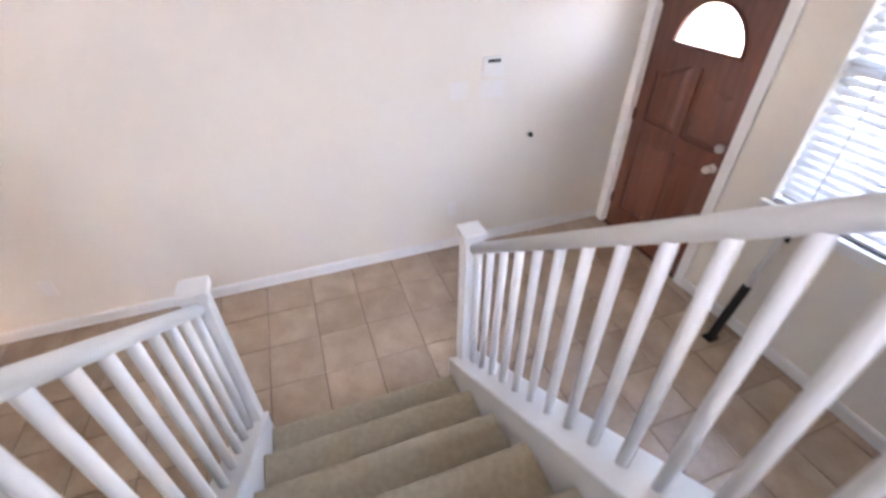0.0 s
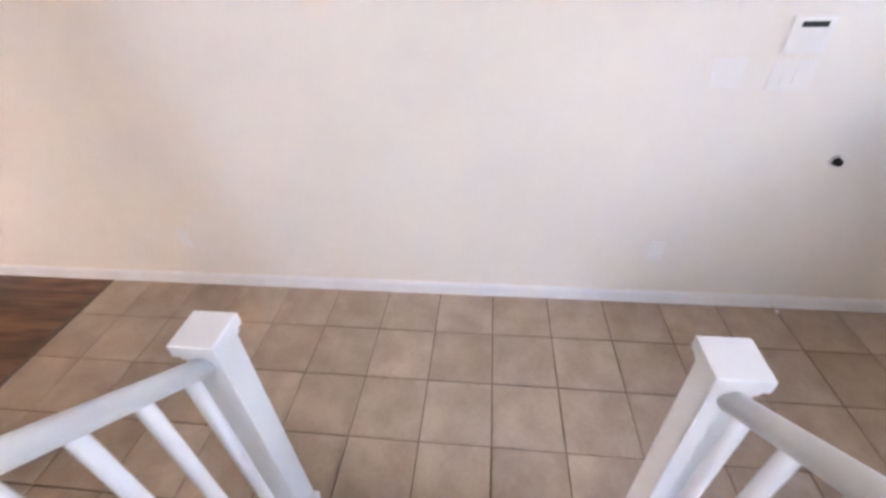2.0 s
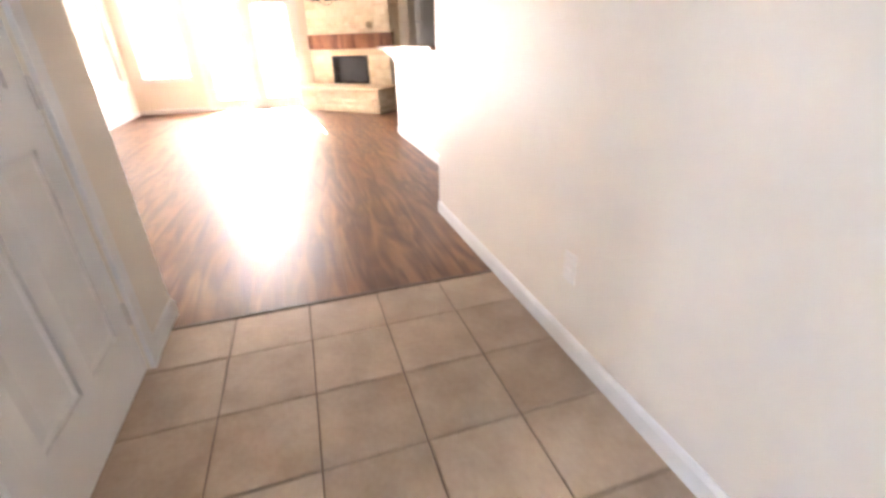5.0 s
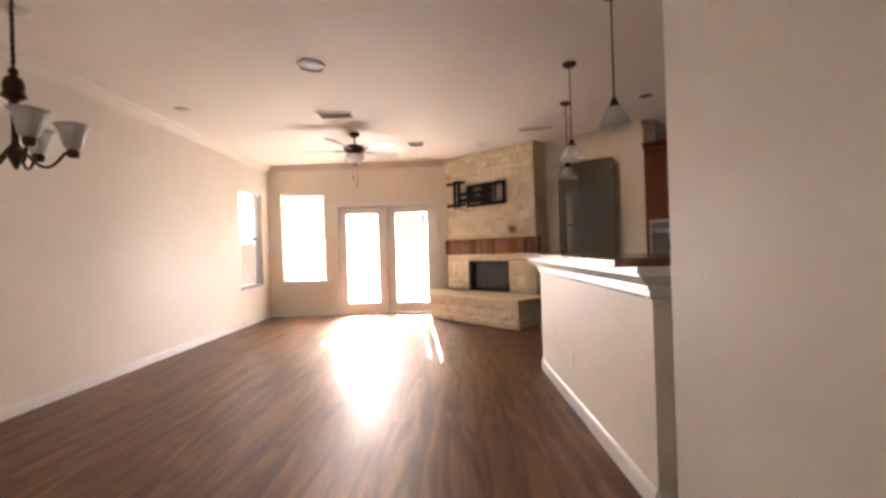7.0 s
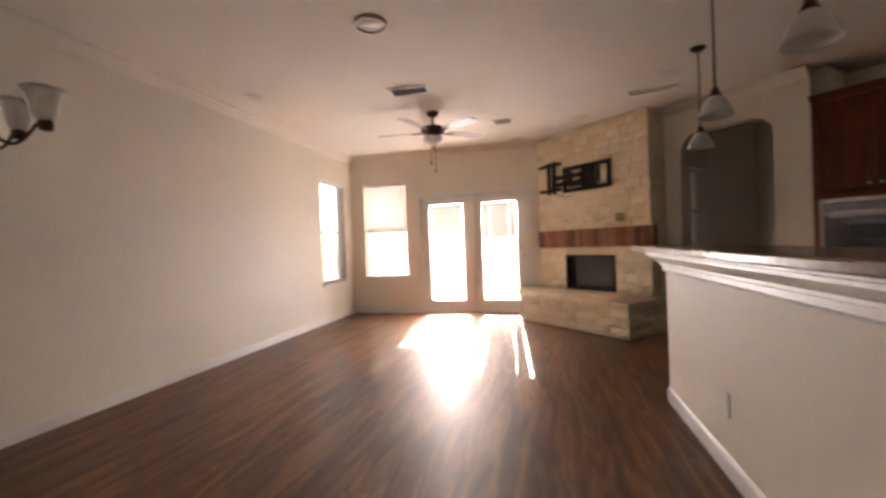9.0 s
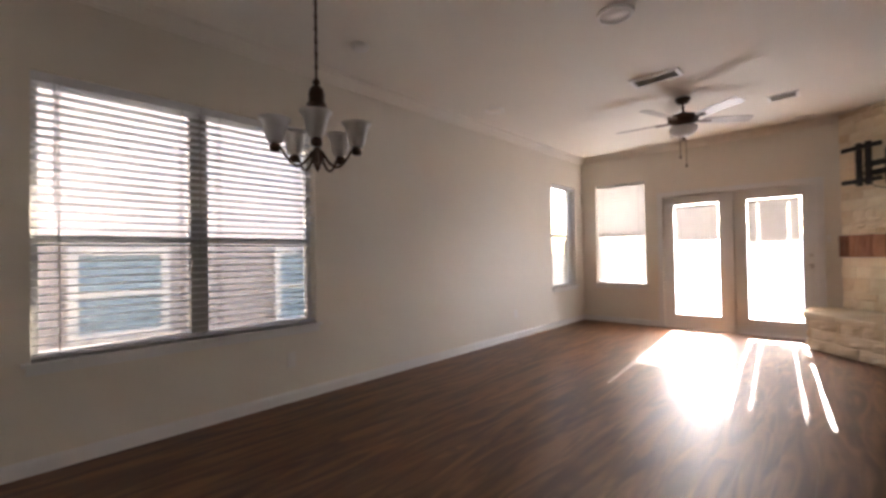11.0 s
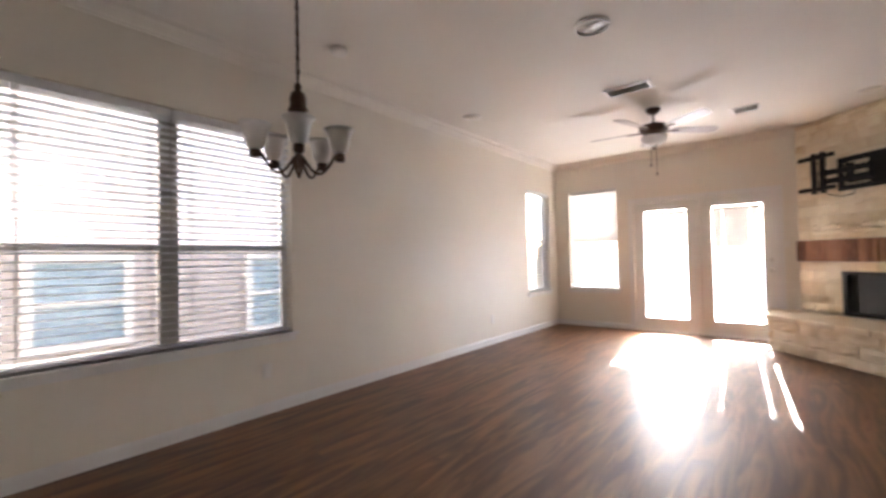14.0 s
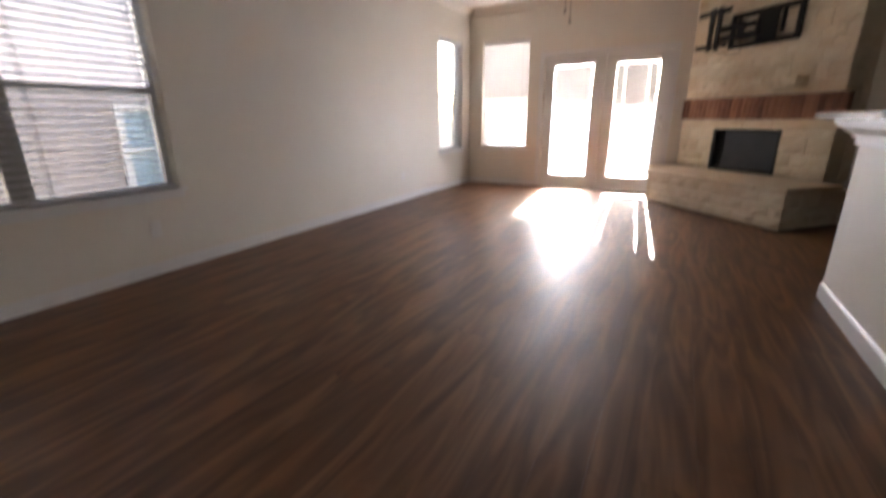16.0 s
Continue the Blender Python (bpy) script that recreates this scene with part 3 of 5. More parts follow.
for k in range(24):
    a, b = arc[k], arc[k + 1]
    extrude(bm, [a, (a[0], fh) if k else (fw, fh), (b[0], fh) if k < 23 else (0, fh), b], "y", 0, 0.044)
extrude(bm, [arc[0], (fw, LZ), (fw, fh)], "y", 0, 0.044)
extrude(bm, [arc[24], (0, fh), (0, LZ)], "y", 0, 0.044)
part("leaf", bm, MAHOGANY, front)
for p in PANELS:
    bm = bmesh.new()
    ux = [p[0] + (p[2] - p[0]) * k / 8 for k in range(9)]
    rim = [(p[0], p[1]), (p[2], p[1])] + [(x, panel_top(p, x)) for x in ux[::-1]]
    extrude(bm, rim, "y", 0.014, 0.034)
    cx0, cz0 = (p[0] + p[2]) / 2, (p[1] + p[3]) / 2

    def inset(q, d):
        return (q[0] + (d if q[0] < cx0 - 0.12 else -d if q[0] > cx0 + 0.12 else 0), q[1] + (d if q[1] < cz0 else -d))

    lo = [bm.verts.new((*[inset(q, 0.012)[0]], 0.0138, inset(q, 0.012)[1])) for q in rim]
    hi = [bm.verts.new((*[inset(q, 0.045)[0]], 0.001, inset(q, 0.045)[1])) for q in rim]
    for k in range(len(rim)):
        bm.faces.new((lo[k], lo[(k + 1) % len(rim)], hi[(k + 1) % len(rim)], hi[k]))
    bm.faces.new(hi)
    part("panel", bm, MAHOGANY, front)
bm = bmesh.new()
extrude(bm, arc, "y", 0.018, 0.026)
part("half_round_pane", bm, GLASS, front, "bright half-round pane").visible_shadow = False
bm = bmesh.new()
tube(bm, [(p[0], -0.004, p[1]) for p in arc], 0.012)
tube(bm, [(LX - LR, -0.004, LZ), (LX + LR, -0.004, LZ)], 0.012)
part("glazing_bead", bm, MAHOGANY, front)
knob(front, fw - 0.07, 0.89, NICKEL)
bm = bmesh.new()
cyl(bm, (fw - 0.07, 0, 1.03), (fw - 0.07, -0.02, 1.03), 0.028, seg=18)
box(bm, fw - 0.075, -0.04, 1.012, fw - 0.065, -0.02, 1.048)
part("deadbolt", bm, NICKEL, front, "satin metal deadbolt")
for hz in (0.25, 1.0, 1.8):
    hinge(front, 0.002, hz, BRONZE)
boxes("threshold_strip", BRONZE, front, [(-0.008, -0.012, -0.012, fw + 0.008, 0.10, -0.0005)])
casing("trim_front_door", pose(0.54, YF, 0, 0, 0, 180), 0.90, 2.06, "white casing round the front door", cw=0.075, d=0.02)


def patio_door(m, w, h, label, drop, handle):
    """A glazed patio door with a blind behind its pane."""
    d = thing("door_patio", m, label, "door", group="patio doors", kind="structure")
    st = 0.125
    boxes("door_frame", TRIM, d, [(0, 0, 0, st, 0.045, h), (w - st, 0, 0, w, 0.045, h), (st, 0, 0, w - st, 0.045, 0.17), (st, 0, h - 0.11, w - st, 0.045, h)])
    boxes("glazing_bead", TRIM, d, [(st, -0.008, 0.17, st + 0.02, 0.053, h - 0.11), (w - st - 0.02, -0.008, 0.17, w - st, 0.053, h - 0.11),
                                    (st, -0.008, 0.17, w - st, 0.053, 0.19), (st, -0.008, h - 0.13, w - st, 0.053, h - 0.11)])
    p = boxes("pane", GLASS, d, [(st + 0.021, 0.036, 0.191, w - st - 0.021, 0.040, h - 0.131)])
    p.visible_shadow = False
    if handle:
        knob(d, w - 0.06, 0.91, NICKEL)
        bm = bmesh.new()
        cyl(bm, (w - 0.06, 0, 1.04), (w - 0.06, -0.022, 1.04), 0.026, seg=16)
        part("deadbolt", bm, NICKEL, d, "satin metal deadbolt")
    return d


patio_door(pose(-1.7995, YB + 0.03, 0.02), 0.8570, 1.929, "white glazed patio door with its blind half raised", 0.35, False)
patio_door(pose(-0.9075, YB + 0.03, 0.02), 0.8570, 1.929, "white glazed patio door with its blind lowered", 1.0, True)
blind(pose(-1.65, YB + 0.025, 0.21), 0.56, 1.60, "thin white blind half raised on the patio door", mat=DOOR_SLAT, tilt=-70, pitch=0.028, depth=0.034, drop=0.36, y=0.012, group="door blinds")
blind(pose(-0.76, YB + 0.025, 0.21), 0.56, 1.60, "thin white blind lowered on the patio door", mat=DOOR_SLAT, tilt=-54, shut=(0.36, -70), pitch=0.028, depth=0.034, drop=0.98, y=0.012, gaps=(0.22, 0.78), cords=(0.22, 0.78), group="door blinds")
casing("trim_patio_doors", pose(-1.80, YB, 0), 1.75, 1.95, "white casing round the pair of patio doors", cw=0.075, d=0.02)
boxes("door_mullion", TRIM, bpy.data.objects["trim_patio_doors"], [(0.858, -0.012, 0.019, 0.892, 0.10, 1.95)])
boxes("sill", TRIM, bpy.data.objects["trim_patio_doors"], [(0.0, -0.01, 0.0, 1.75, 0.15, 0.018)])
# ---------------------------------------------------------------- stair and railings
RUN, RISE, X1 = 0.245, 0.18, -0.71     # tread, riser, first nosing
SLOPE = RISE / RUN
YR, YL = -0.352, 0.605                   # inner faces of the two stringers
STEPS = 16
stair = thing("staircase", pose(0, 0, 0), "beige carpeted staircase going up from the tiled hall", "staircase", kind="structure")
for k in range(STEPS):
    x = X1 - RUN * k
    z = RISE * (k + 1)
    bm = bmesh.new()
    prof = [(x + 0.0, z - 0.022), (x + 0.0, z - 0.010), (x - 0.006, z - 0.002), (x - 0.018, z), (x - RUN - 0.03, z), (x - RUN - 0.03, z - 0.10),
            (x - 0.03, z - RISE), (x - 0.022, z - RISE), (x - 0.020, z - 0.04), (x - 0.008, z - 0.032)]
    if k == 0:
        prof[5:8] = [(x - RUN - 0.03, z - RISE + 0.002), (x - 0.03, z - RISE + 0.002), (x - 0.024, z - RISE + 0.002)]
    extrude(bm, [(p[0], p[1]) for p in prof], "y", YR + 0.002, YL - 0.002)
    part("step", bm, CARPET, stair)


def railing(y, inner, x_end, label):
    """A closed string with a wide flat top, newel post, balusters and a round handrail up one side of the stair."""
    r = thing("stair_railing", pose(0, 0, 0), label, "railing", group="stair railings", kind="structure")
    xn, x0 = -0.697, -0.655
    outer = 2 * y - inner
    lo, hi = min(inner, outer), max(inner, outer)

    def top(x):
        return 0.225 + SLOPE * (x0 - x)

    def rail_z(x):
        return 1.032 + 0.75 * (-0.72 - x)

    bm = bmesh.new()
    extrude(bm, [(x0 - 0.004, 0.0), (x0 - 0.004, top(x0)), (x_end, top(x_end)), (x_end, top(x_end) - 0.42), (x0 - 0.36, 0.0)], "y", lo + 0.004, hi - 0.004)
    part("stringer", bm, TRIM, r, "white painted stringer")
    bm = bmesh.new()
    a = [(x0, top(x0) + 0.001), (x0, top(x0) + 0.02), (x_end, top(x_end) + 0.02), (x_end, top(x_end) + 0.001)]
    extrude(bm, a, "y", lo, hi)
    bmesh.ops.bevel(bm, geom=list(bm.edges), offset=0.004, segments=2, affect="EDGES")
    part("shoe_rail", bm, TRIM, r)
    bm = bmesh.new()
    box(bm, xn - 0.041, y - 0.041, top(xn) + 0.002, xn + 0.0405, y + 0.041, 1.070, bevel=0.004)
    post = part("newel_post", bm, TRIM, r, "white square newel post")
    bm = bmesh.new()
    box(bm, xn - 0.046, y - 0.046, 1.069, xn + 0.046, y + 0.046, 1.089, bevel=0.005)
    box(bm, xn - 0.054, y - 0.054, 1.089, xn + 0.054, y + 0.054, 1.125, bevel=0.004)
    part("newel_cap", bm, TRIM, post, "flat square cap")
    bm = bmesh.new()
    tube(bm, [(xn - 0.041, y, rail_z(xn - 0.041)), (xn - 1.0, y, rail_z(xn - 1.0)), (x_end, y, rail_z(x_end))], 0.024, seg=20)
    part("handrail", bm, TRIM, r, "round white handrail")
    x = -0.788
    while x > x_end + 0.03:
        bm = bmesh.new()
        cyl(bm, (0, 0, -0.012), (0, 0, rail_z(x) - top(x) - 0.03), 0.0165, seg=14)
        for f in bm.faces:
            f.smooth = len(f.verts) == 4
        b = part("baluster", bm, TRIM, r)
        b.location = (x, y, top(x) + 0.02)
        x -= 0.1045
    return r


railing(0.667, YL, -3.9, "white painted stair railing beside the hall opening")
railing(-0.44, YR, -2.70, "white painted stair railing beside the front door")
wall("wall_stair_south", "x", YR - 0.17, YR, -4.6, -2.702, 0, HF, "white painted wall closing the upper stair", mat=TRIM)

# ---------------------------------------------------------------- hall wall fittings


def outlet(m, label, switch=False, w=0.072, h=0.116):
    """A wall plate with two sockets or a rocker; local -y into the room."""
    o = thing("light_switch" if switch else "wall_outlet", m, label, "switch" if switch else "outlet", group="wall plates")
    boxes("plate", PLASTIC, o, [(-w / 2, -0.006, -h / 2, w / 2, -0.0005, h / 2)], bevel=0.0025)
    n = max(1, round(w / 0.075)) if switch else 1
    for k in range(n):
        cx = (k - (n - 1) / 2) * 0.046
        if switch:
            boxes("rocker", PLASTIC, o, [(cx - 0.016, -0.010, -0.033, cx + 0.016, -0.006, 0.033)], bevel=0.002)
        else:
            for cz in (-0.02, 0.02):
                bm = bmesh.new()
                box(bm, -0.016, -0.008, cz - 0.014, 0.016, -0.006, cz + 0.014, bevel=0.001)
                s = part("socket", bm, PLASTIC, o)
    return o


outlet(pose(XA, -0.86, 0.375, 0, 0, -90), "white double outlet low on the hall wall")
outlet(pose(XA, 1.87, 0.35, 0, 0, -90), "white double outlet low on the hall wall near the laminate")
outlet(pose(XA, -0.90, 1.29, 0, 0, -90), "white double light switch on the hall wall", True, w=0.118, h=0.118)
outlet(pose(XA, -1.15, 1.28, 0, 0, -90), "white triple light switch under the keypad", True, w=0.165, h=0.118)
kp = thing("alarm_keypad", pose(XA, -1.14, 1.43, 0, 0, -90), "white alarm keypad with a dark display on the hall wall", "keypad")
boxes("case", PLASTIC, kp, [(-0.075, -0.028, -0.062, 0.075, -0.0005, 0.066)], bevel=0.006)
boxes("display", LCD, kp, [(-0.045, -0.030, 0.030, 0.048, -0.028, 0.050)], label="dark display")
bm = bmesh.new()
for i in range(4):
    for j in range(3):
        box(bm, -0.035 + 0.024 * i, -0.030, -0.045 + 0.02 * j, -0.020 + 0.024 * i, -0.028, -0.033 + 0.02 * j)
part("buttons", bm, PLASTIC, kp)
bumper = thing("door_stop", pose(XA, -1.49, 0.91, 0, 0, -90), "small metal door bumper on the hall wall", "door stop")
bm = bmesh.new()
cyl(bm, (0, -0.0005, 0), (0, -0.010, 0), 0.026, 0.024, seg=18)
part("rose", bm, NICKEL, bumper)
bm = bmesh.new()
cyl(bm, (0, -0.010, 0), (0, -0.034, 0), 0.018, 0.015, seg=16)
part("buffer", bm, BLACK, bumper, "dark rubber buffer")
spring = thing("spring_door_stop", pose(XA - 0.014, -1.56, 0.045, 0, 0, -90), "spring door stop on the baseboard", "door stop")
bm = bmesh.new()
tube(bm, [(0.006 * math.cos(k * 0.9), -0.004 - k * 0.0011, 0.006 * math.sin(k * 0.9)) for k in range(60)], 0.0013, seg=5)
part("spring", bm, NICKEL, spring)
bm = bmesh.new()
cyl(bm, (0, -0.068, 0), (0, -0.082, 0), 0.009, seg=10)
part("tip", bm, PLASTIC, spring)
# security bar leaning beside the front door
bar = thing("door_security_bar", pose(0, 0, 0), "black and grey telescoping bar leaning on the front wall", "security bar")
p0, p1 = Vector((-0.905, -2.10, 0.012)), Vector((-0.885, -2.294, 0.755))
mid = p0.lerp(p1, 0.55)
bm = bmesh.new()
cyl(bm, p0 + Vector((0, 0, 0.012)), mid, 0.027, seg=12)
part("lower_tube", bm, BLACK, bar, "black tube")
bm = bmesh.new()
cyl(bm, mid, p1, 0.019, seg=12)
part("upper_tube", bm, NICKEL, bar, "grey tube")
bm = bmesh.new()
box(bm, p0.x - 0.03, p0.y - 0.04, 0.0, p0.x + 0.03, p0.y + 0.04, 0.025, bevel=0.006)
part("foot", bm, BLACK, bar)
bm = bmesh.new()
box(bm, p1.x - 0.035, p1.y - 0.018, p1.z - 0.02, p1.x + 0.035, p1.y - 0.0, p1.z + 0.03, bevel=0.005)
part("yoke", bm, BLACK, bar)

# ---------------------------------------------------------------- bar counter between kitchen and living room
PX0, PX1, PY0, PY1, PZ = 1.035, 1.185, 4.40, 6.576, 1.048
bm = bmesh.new()
box(bm, PX0, PY0, 0, PX1, PY1, PZ)
solid("wall_bar", bm, PAINT, "cream painted half wall under the bar top", "half wall")
baseboard(PX0, PY0, PX0, PY1, (-1, 0), h=0.10)
baseboard(PX0, PY0, PX1, PY0, (0, -1), h=0.10)
baseboard(PX0, PY1, PX1, PY1, (0, 1), h=0.10)
outlet(pose(PX0, 5.605, 0.34, 0, 0, -90), "white outlet on the half wall")
bm = bmesh.new()
prof = [(0.001, 0.905), (0.014, 0.905), (0.020, 0.918), (0.020, 0.945), (0.034, 0.952), (0.034, 0.965), (0.055, 0.978), (0.080, 1.003), (0.095, 1.008), (0.095, 1.022), (0.108, 1.028), (0.108, 1.047), (0.001, 1.047)]
ring = lambda d, z: [(PX1, PY0 - d, z), (PX0 - d, PY0 - d, z), (PX0 - d, PY1 + d, z), (PX1, PY1 + d, z)]
rows_ = [[bm.verts.new(p) for p in ring(d, z)] for d, z in prof]
for a, b in zip(rows_, rows_[1:] + rows_[:1]):
    for k in range(3):
        bm.faces.new((a[k], a[k + 1], b[k + 1], b[k]))
bm.faces.new([r[0] for r in rows_])
bm.faces.new([r[3] for r in rows_[::-1]])
solid("trim_bar", bm, TRIM, "white stepped moulding under the bar top", "moulding")
bm = bmesh.new()
box(bm, PX0 - 0.20, PY0 - 0.12, 1.049, PX1 + 0.09, PY1 + 0.13, 1.085, bevel=0.008)
tagged(new("bar_top", finish("bar_top", bm, GRANITE)), "polished brown granite bar top on the half wall", "counter top")

# ---------------------------------------------------------------- kitchen


def cabinet_door(bm, x0, z0, x1, z1, y):
    """A framed, raised-panel door in one piece, on a front that looks along -y."""
    made = bmesh.ops.create_cube(bm, size=1.0)["verts"]
    bmesh.ops.scale(bm, vec=(x1 - x0, 0.019, z1 - z0), verts=made)
    bmesh.ops.translate(bm, vec=((x0 + x1) / 2, y - 0.0105, (z0 + z1) / 2), verts=made)
    face = [f for f in bm.faces if f.normal.y < -0.9]
    f = 0.055 if z1 - z0 > 0.25 else 0.03
    for thick, depth in ((f, 0.0), (0.006, -0.010), (0.012, 0.0), (0.022, 0.007)):
        bmesh.ops.inset_individual(bm, faces=face, thickness=thick, depth=depth)


def cabinet(m, w, d, z0, z1, fronts, label, name="kitchen_cabinet", crown_top=False, group="kitchen cabinets", body_holes=()):
    """A cabinet unit: local x width, local -y the front; fronts are (x0, z0, x1, z1, knob x, knob z)."""
    c = thing(name, m, label, "cabinet", group)
    boxes("body", CHERRY, c, [(0.001, 0, z0, w - 0.001, d, z1)])
    for x0, a, x1, b, kx, kz in fronts:
        bm = bmesh.new()
        cabinet_door(bm, x0, a, x1, b, 0)
        dr = part("door" if b - a > 0.25 else "drawer_front", bm, CHERRY, c)
        bm = bmesh.new()
        cyl(bm, (kx, -0.020, kz), (kx, -0.034, kz), 0.006, seg=8)
        bmesh.ops.create_uvsphere(bm, u_segments=10, v_segments=7, radius=0.015, matrix=Matrix.Translation((kx, -0.042, kz)))
        part("knob", bm, NICKEL, dr, "small bright metal knob")
    if crown_top:
        bm = bmesh.new()
        extrude(bm, [(0, z1), (-0.02, z1), (-0.03, z1 + 0.02), (-0.06, z1 + 0.06), (-0.06, z1 + 0.075), (0, z1 + 0.075)], "x", 0.0, w)
        part("crown_moulding", bm, CHERRY, c)
    return c


# tall oven cabinet in the diagonal wall
TU, TW = 3.35, 0.90
tower = cabinet(DW @ pose(TU, -0.02, 0), TW, 0.60, 0.0, 2.36,
                [(0.03, 1.48, 0.445, 2.33, 0.41, 1.55), (0.455, 1.48, 0.87, 2.33, 0.49, 1.55),
                 (0.03, 0.10, 0.455, 0.88, 0.42, 0.80), (0.465, 0.10, 0.89, 0.88, 0.50, 0.80)],
                "tall dark cherry cabinet round the built-in oven", crown_top=True)
oven = thing("built_in_oven", DW @ pose(TU + 0.05, -0.021, 0.935), "steel built-in microwave oven with black glass", "oven")
boxes("frame", STEEL, oven, [(0, -0.025, 0, 0.03, -0.001, 0.50), (0.77, -0.025, 0, 0.80, -0.001, 0.50), (0.03, -0.025, 0, 0.77, -0.001, 0.03), (0.03, -0.025, 0.47, 0.77, -0.001, 0.50),
                             (0.03, -0.025, 0.35, 0.77, -0.001, 0.375)], label="steel frame")
boxes("control_panel", OVEN_GLASS, oven, [(0.031, -0.022, 0.376, 0.769, -0.002, 0.469)])
boxes("window", OVEN_GLASS, oven, [(0.031, -0.020, 0.031, 0.769, -0.002, 0.349)])
boxes("inner_window", LCD, oven, [(0.22, -0.0225, 0.12, 0.58, -0.0205, 0.25)])
bm = bmesh.new()
cyl(bm, (0.08, -0.055, 0.335), (0.72, -0.055, 0.335), 0.010, seg=10)
for hx in (0.12, 0.68):
    cyl(bm, (hx, -0.055, 0.335), (hx, -0.020, 0.335), 0.007, seg=8)
part("handle", bm, STEEL, oven)
# run beside the tower
UD = DW @ pose(TU + TW + 0.002, 0, 0)
for k in range(3):
    off = pose(0.90 * k, 0, 0)
    cabinet(UD @ off @ pose(0, 0.27, 0), 0.898, 0.325, 1.34, 2.30, [(0.02, 1.36, 0.445, 2.28, 0.41, 1.42), (0.455, 1.36, 0.88, 2.28, 0.49, 1.42)], "dark cherry upper cabinet over the counter", crown_top=True)
    cabinet(UD @ off, 0.898, 0.595, 0.10, 0.88, [(0.02, 0.70, 0.445, 0.86, 0.23, 0.78), (0.455, 0.70, 0.88, 0.86, 0.67, 0.78), (0.02, 0.12, 0.445, 0.68, 0.41, 0.62), (0.455, 0.12, 0.88, 0.68, 0.49, 0.62)], "dark cherry base cabinet with two drawers")
bm = bmesh.new()
box(bm, 0, -0.03, 0.881, 2.70, 0.598, 0.918, bevel=0.006)
ct = new("counter_top", finish("counter_top", bm, GRANITE))
ct.matrix_world = UD
tagged(ct, "brown granite kitchen counter beside the oven", "counter top")
bm = bmesh.new()
box(bm, 0, 0.583, 0.92, 2.70, 0.599, 1.339)
solid("backsplash", bm, BACKSPLASH, "dark tiled backsplash", "backsplash", m=UD)
# base cabinets on the kitchen side of the half wall: fronts face +x
PB = pose(PX1 + 0.61, 4.32, 0, 0, 0, 90)
for k in range(3):
    cabinet(PB @ pose(0.73 * k, 0, 0), 0.728, 0.605, 0.0, 0.88, [(0.02, 0.70, 0.71, 0.86, 0.36, 0.78), (0.02, 0.12, 0.36, 0.68, 0.32, 0.62), (0.37, 0.12, 0.71, 0.68, 0.41, 0.62)], "dark cherry base cabinet behind the half wall")
bm = bmesh.new()
box(bm, -0.03, -0.03, 0.881, 2.22, 0.608, 0.918, bevel=0.006)
ct = new("counter_top", finish("counter_top", bm, GRANITE))
ct.matrix_world = PB
tagged(ct, "brown granite counter behind the half wall", "counter top")
# island: fronts face -x
ES = pose(2.42, 5.85, 0, 0, 0, -98)
for k in range(3):
    cabinet(ES @ pose(0.62 * k, 0, 0), 0.618, 0.80, 0.10, 0.88, [(0.02, 0.70, 0.60, 0.86, 0.31, 0.78), (0.02, 0.12, 0.305, 0.68, 0.27, 0.62), (0.315, 0.12, 0.60, 0.68, 0.35, 0.62)], "dark cherry island cabinet with a drawer")
bm = bmesh.new()
box(bm, -0.04, -0.04, 0.881, 1.90, 0.84, 0.918, bevel=0.006)
ct = new("counter_top", finish("counter_top", bm, GRANITE))
ct.matrix_world = ES
tagged(ct, "brown granite top of the kitchen island", "counter top")
# grey door seen through the arch
gd = panel_door("door_passage", DW @ pose(2.58, 1.862, 0.008), 0.74, 2.03, 0.036, GREY_DOOR,
                [(0.10, 0.22, 0.33, 0.86), (0.41, 0.22, 0.64, 0.86), (0.10, 1.02, 0.33, 1.58), (0.41, 1.02, 0.64, 1.58), (0.10, 1.70, 0.33, 1.92), (0.41, 1.70, 0.64, 1.92)],
                "blue-grey panelled door in the passage, shut")
outlet(DW @ pose(3.19, 0, 1.2), "white light switch beside the arch", True)

# ---------------------------------------------------------------- corner fireplace
FU = 1.88
fire = thing("fireplace", DG, "corner fireplace of cream chopped limestone with a brick band", "fireplace", kind="structure")
FB = (0.515, 1.365, 0.425, 0.922)
boxes("chimney_core", MORTAR, fire, [(0.0, 0.03, 0, FB[0], 0.9, H - 0.002), (FB[1], 0.03, 0, FU - 0.03, 0.9, H - 0.002),
                                     (FB[0], 0.03, FB[3], FB[1], 0.9, H - 0.002), (FB[0], 0.03, 0, FB[1], 0.9, FB[2]), (FB[0], 0.45, FB[2], FB[1], 0.9, FB[3])])
boxes("hearth_core", MORTAR, fire, [(0.25, -0.58, 0.0, 1.98, 0.028, 0.36)])
boxes("firebox_surround", BLACK, fire, [(FB[0], -0.006, FB[2], FB[0] + 0.045, 0.30, FB[3]), (FB[1] - 0.03, -0.006, FB[2], FB[1], 0.30, FB[3]),
                                        (FB[0] + 0.045, -0.006, FB[3] - 0.035, FB[1] - 0.03, 0.30, FB[3]), (FB[0] + 0.045, -0.006, FB[2], FB[1] - 0.03, 0.30, FB[2] + 0.03)], label="black metal surround")
boxes("firebox_glass", FIRE_GLASS, fire, [(FB[0] + 0.046, 0.07, FB[2] + 0.031, FB[1] - 0.031, 0.076, FB[3] - 0.036)], label="dark glass front")
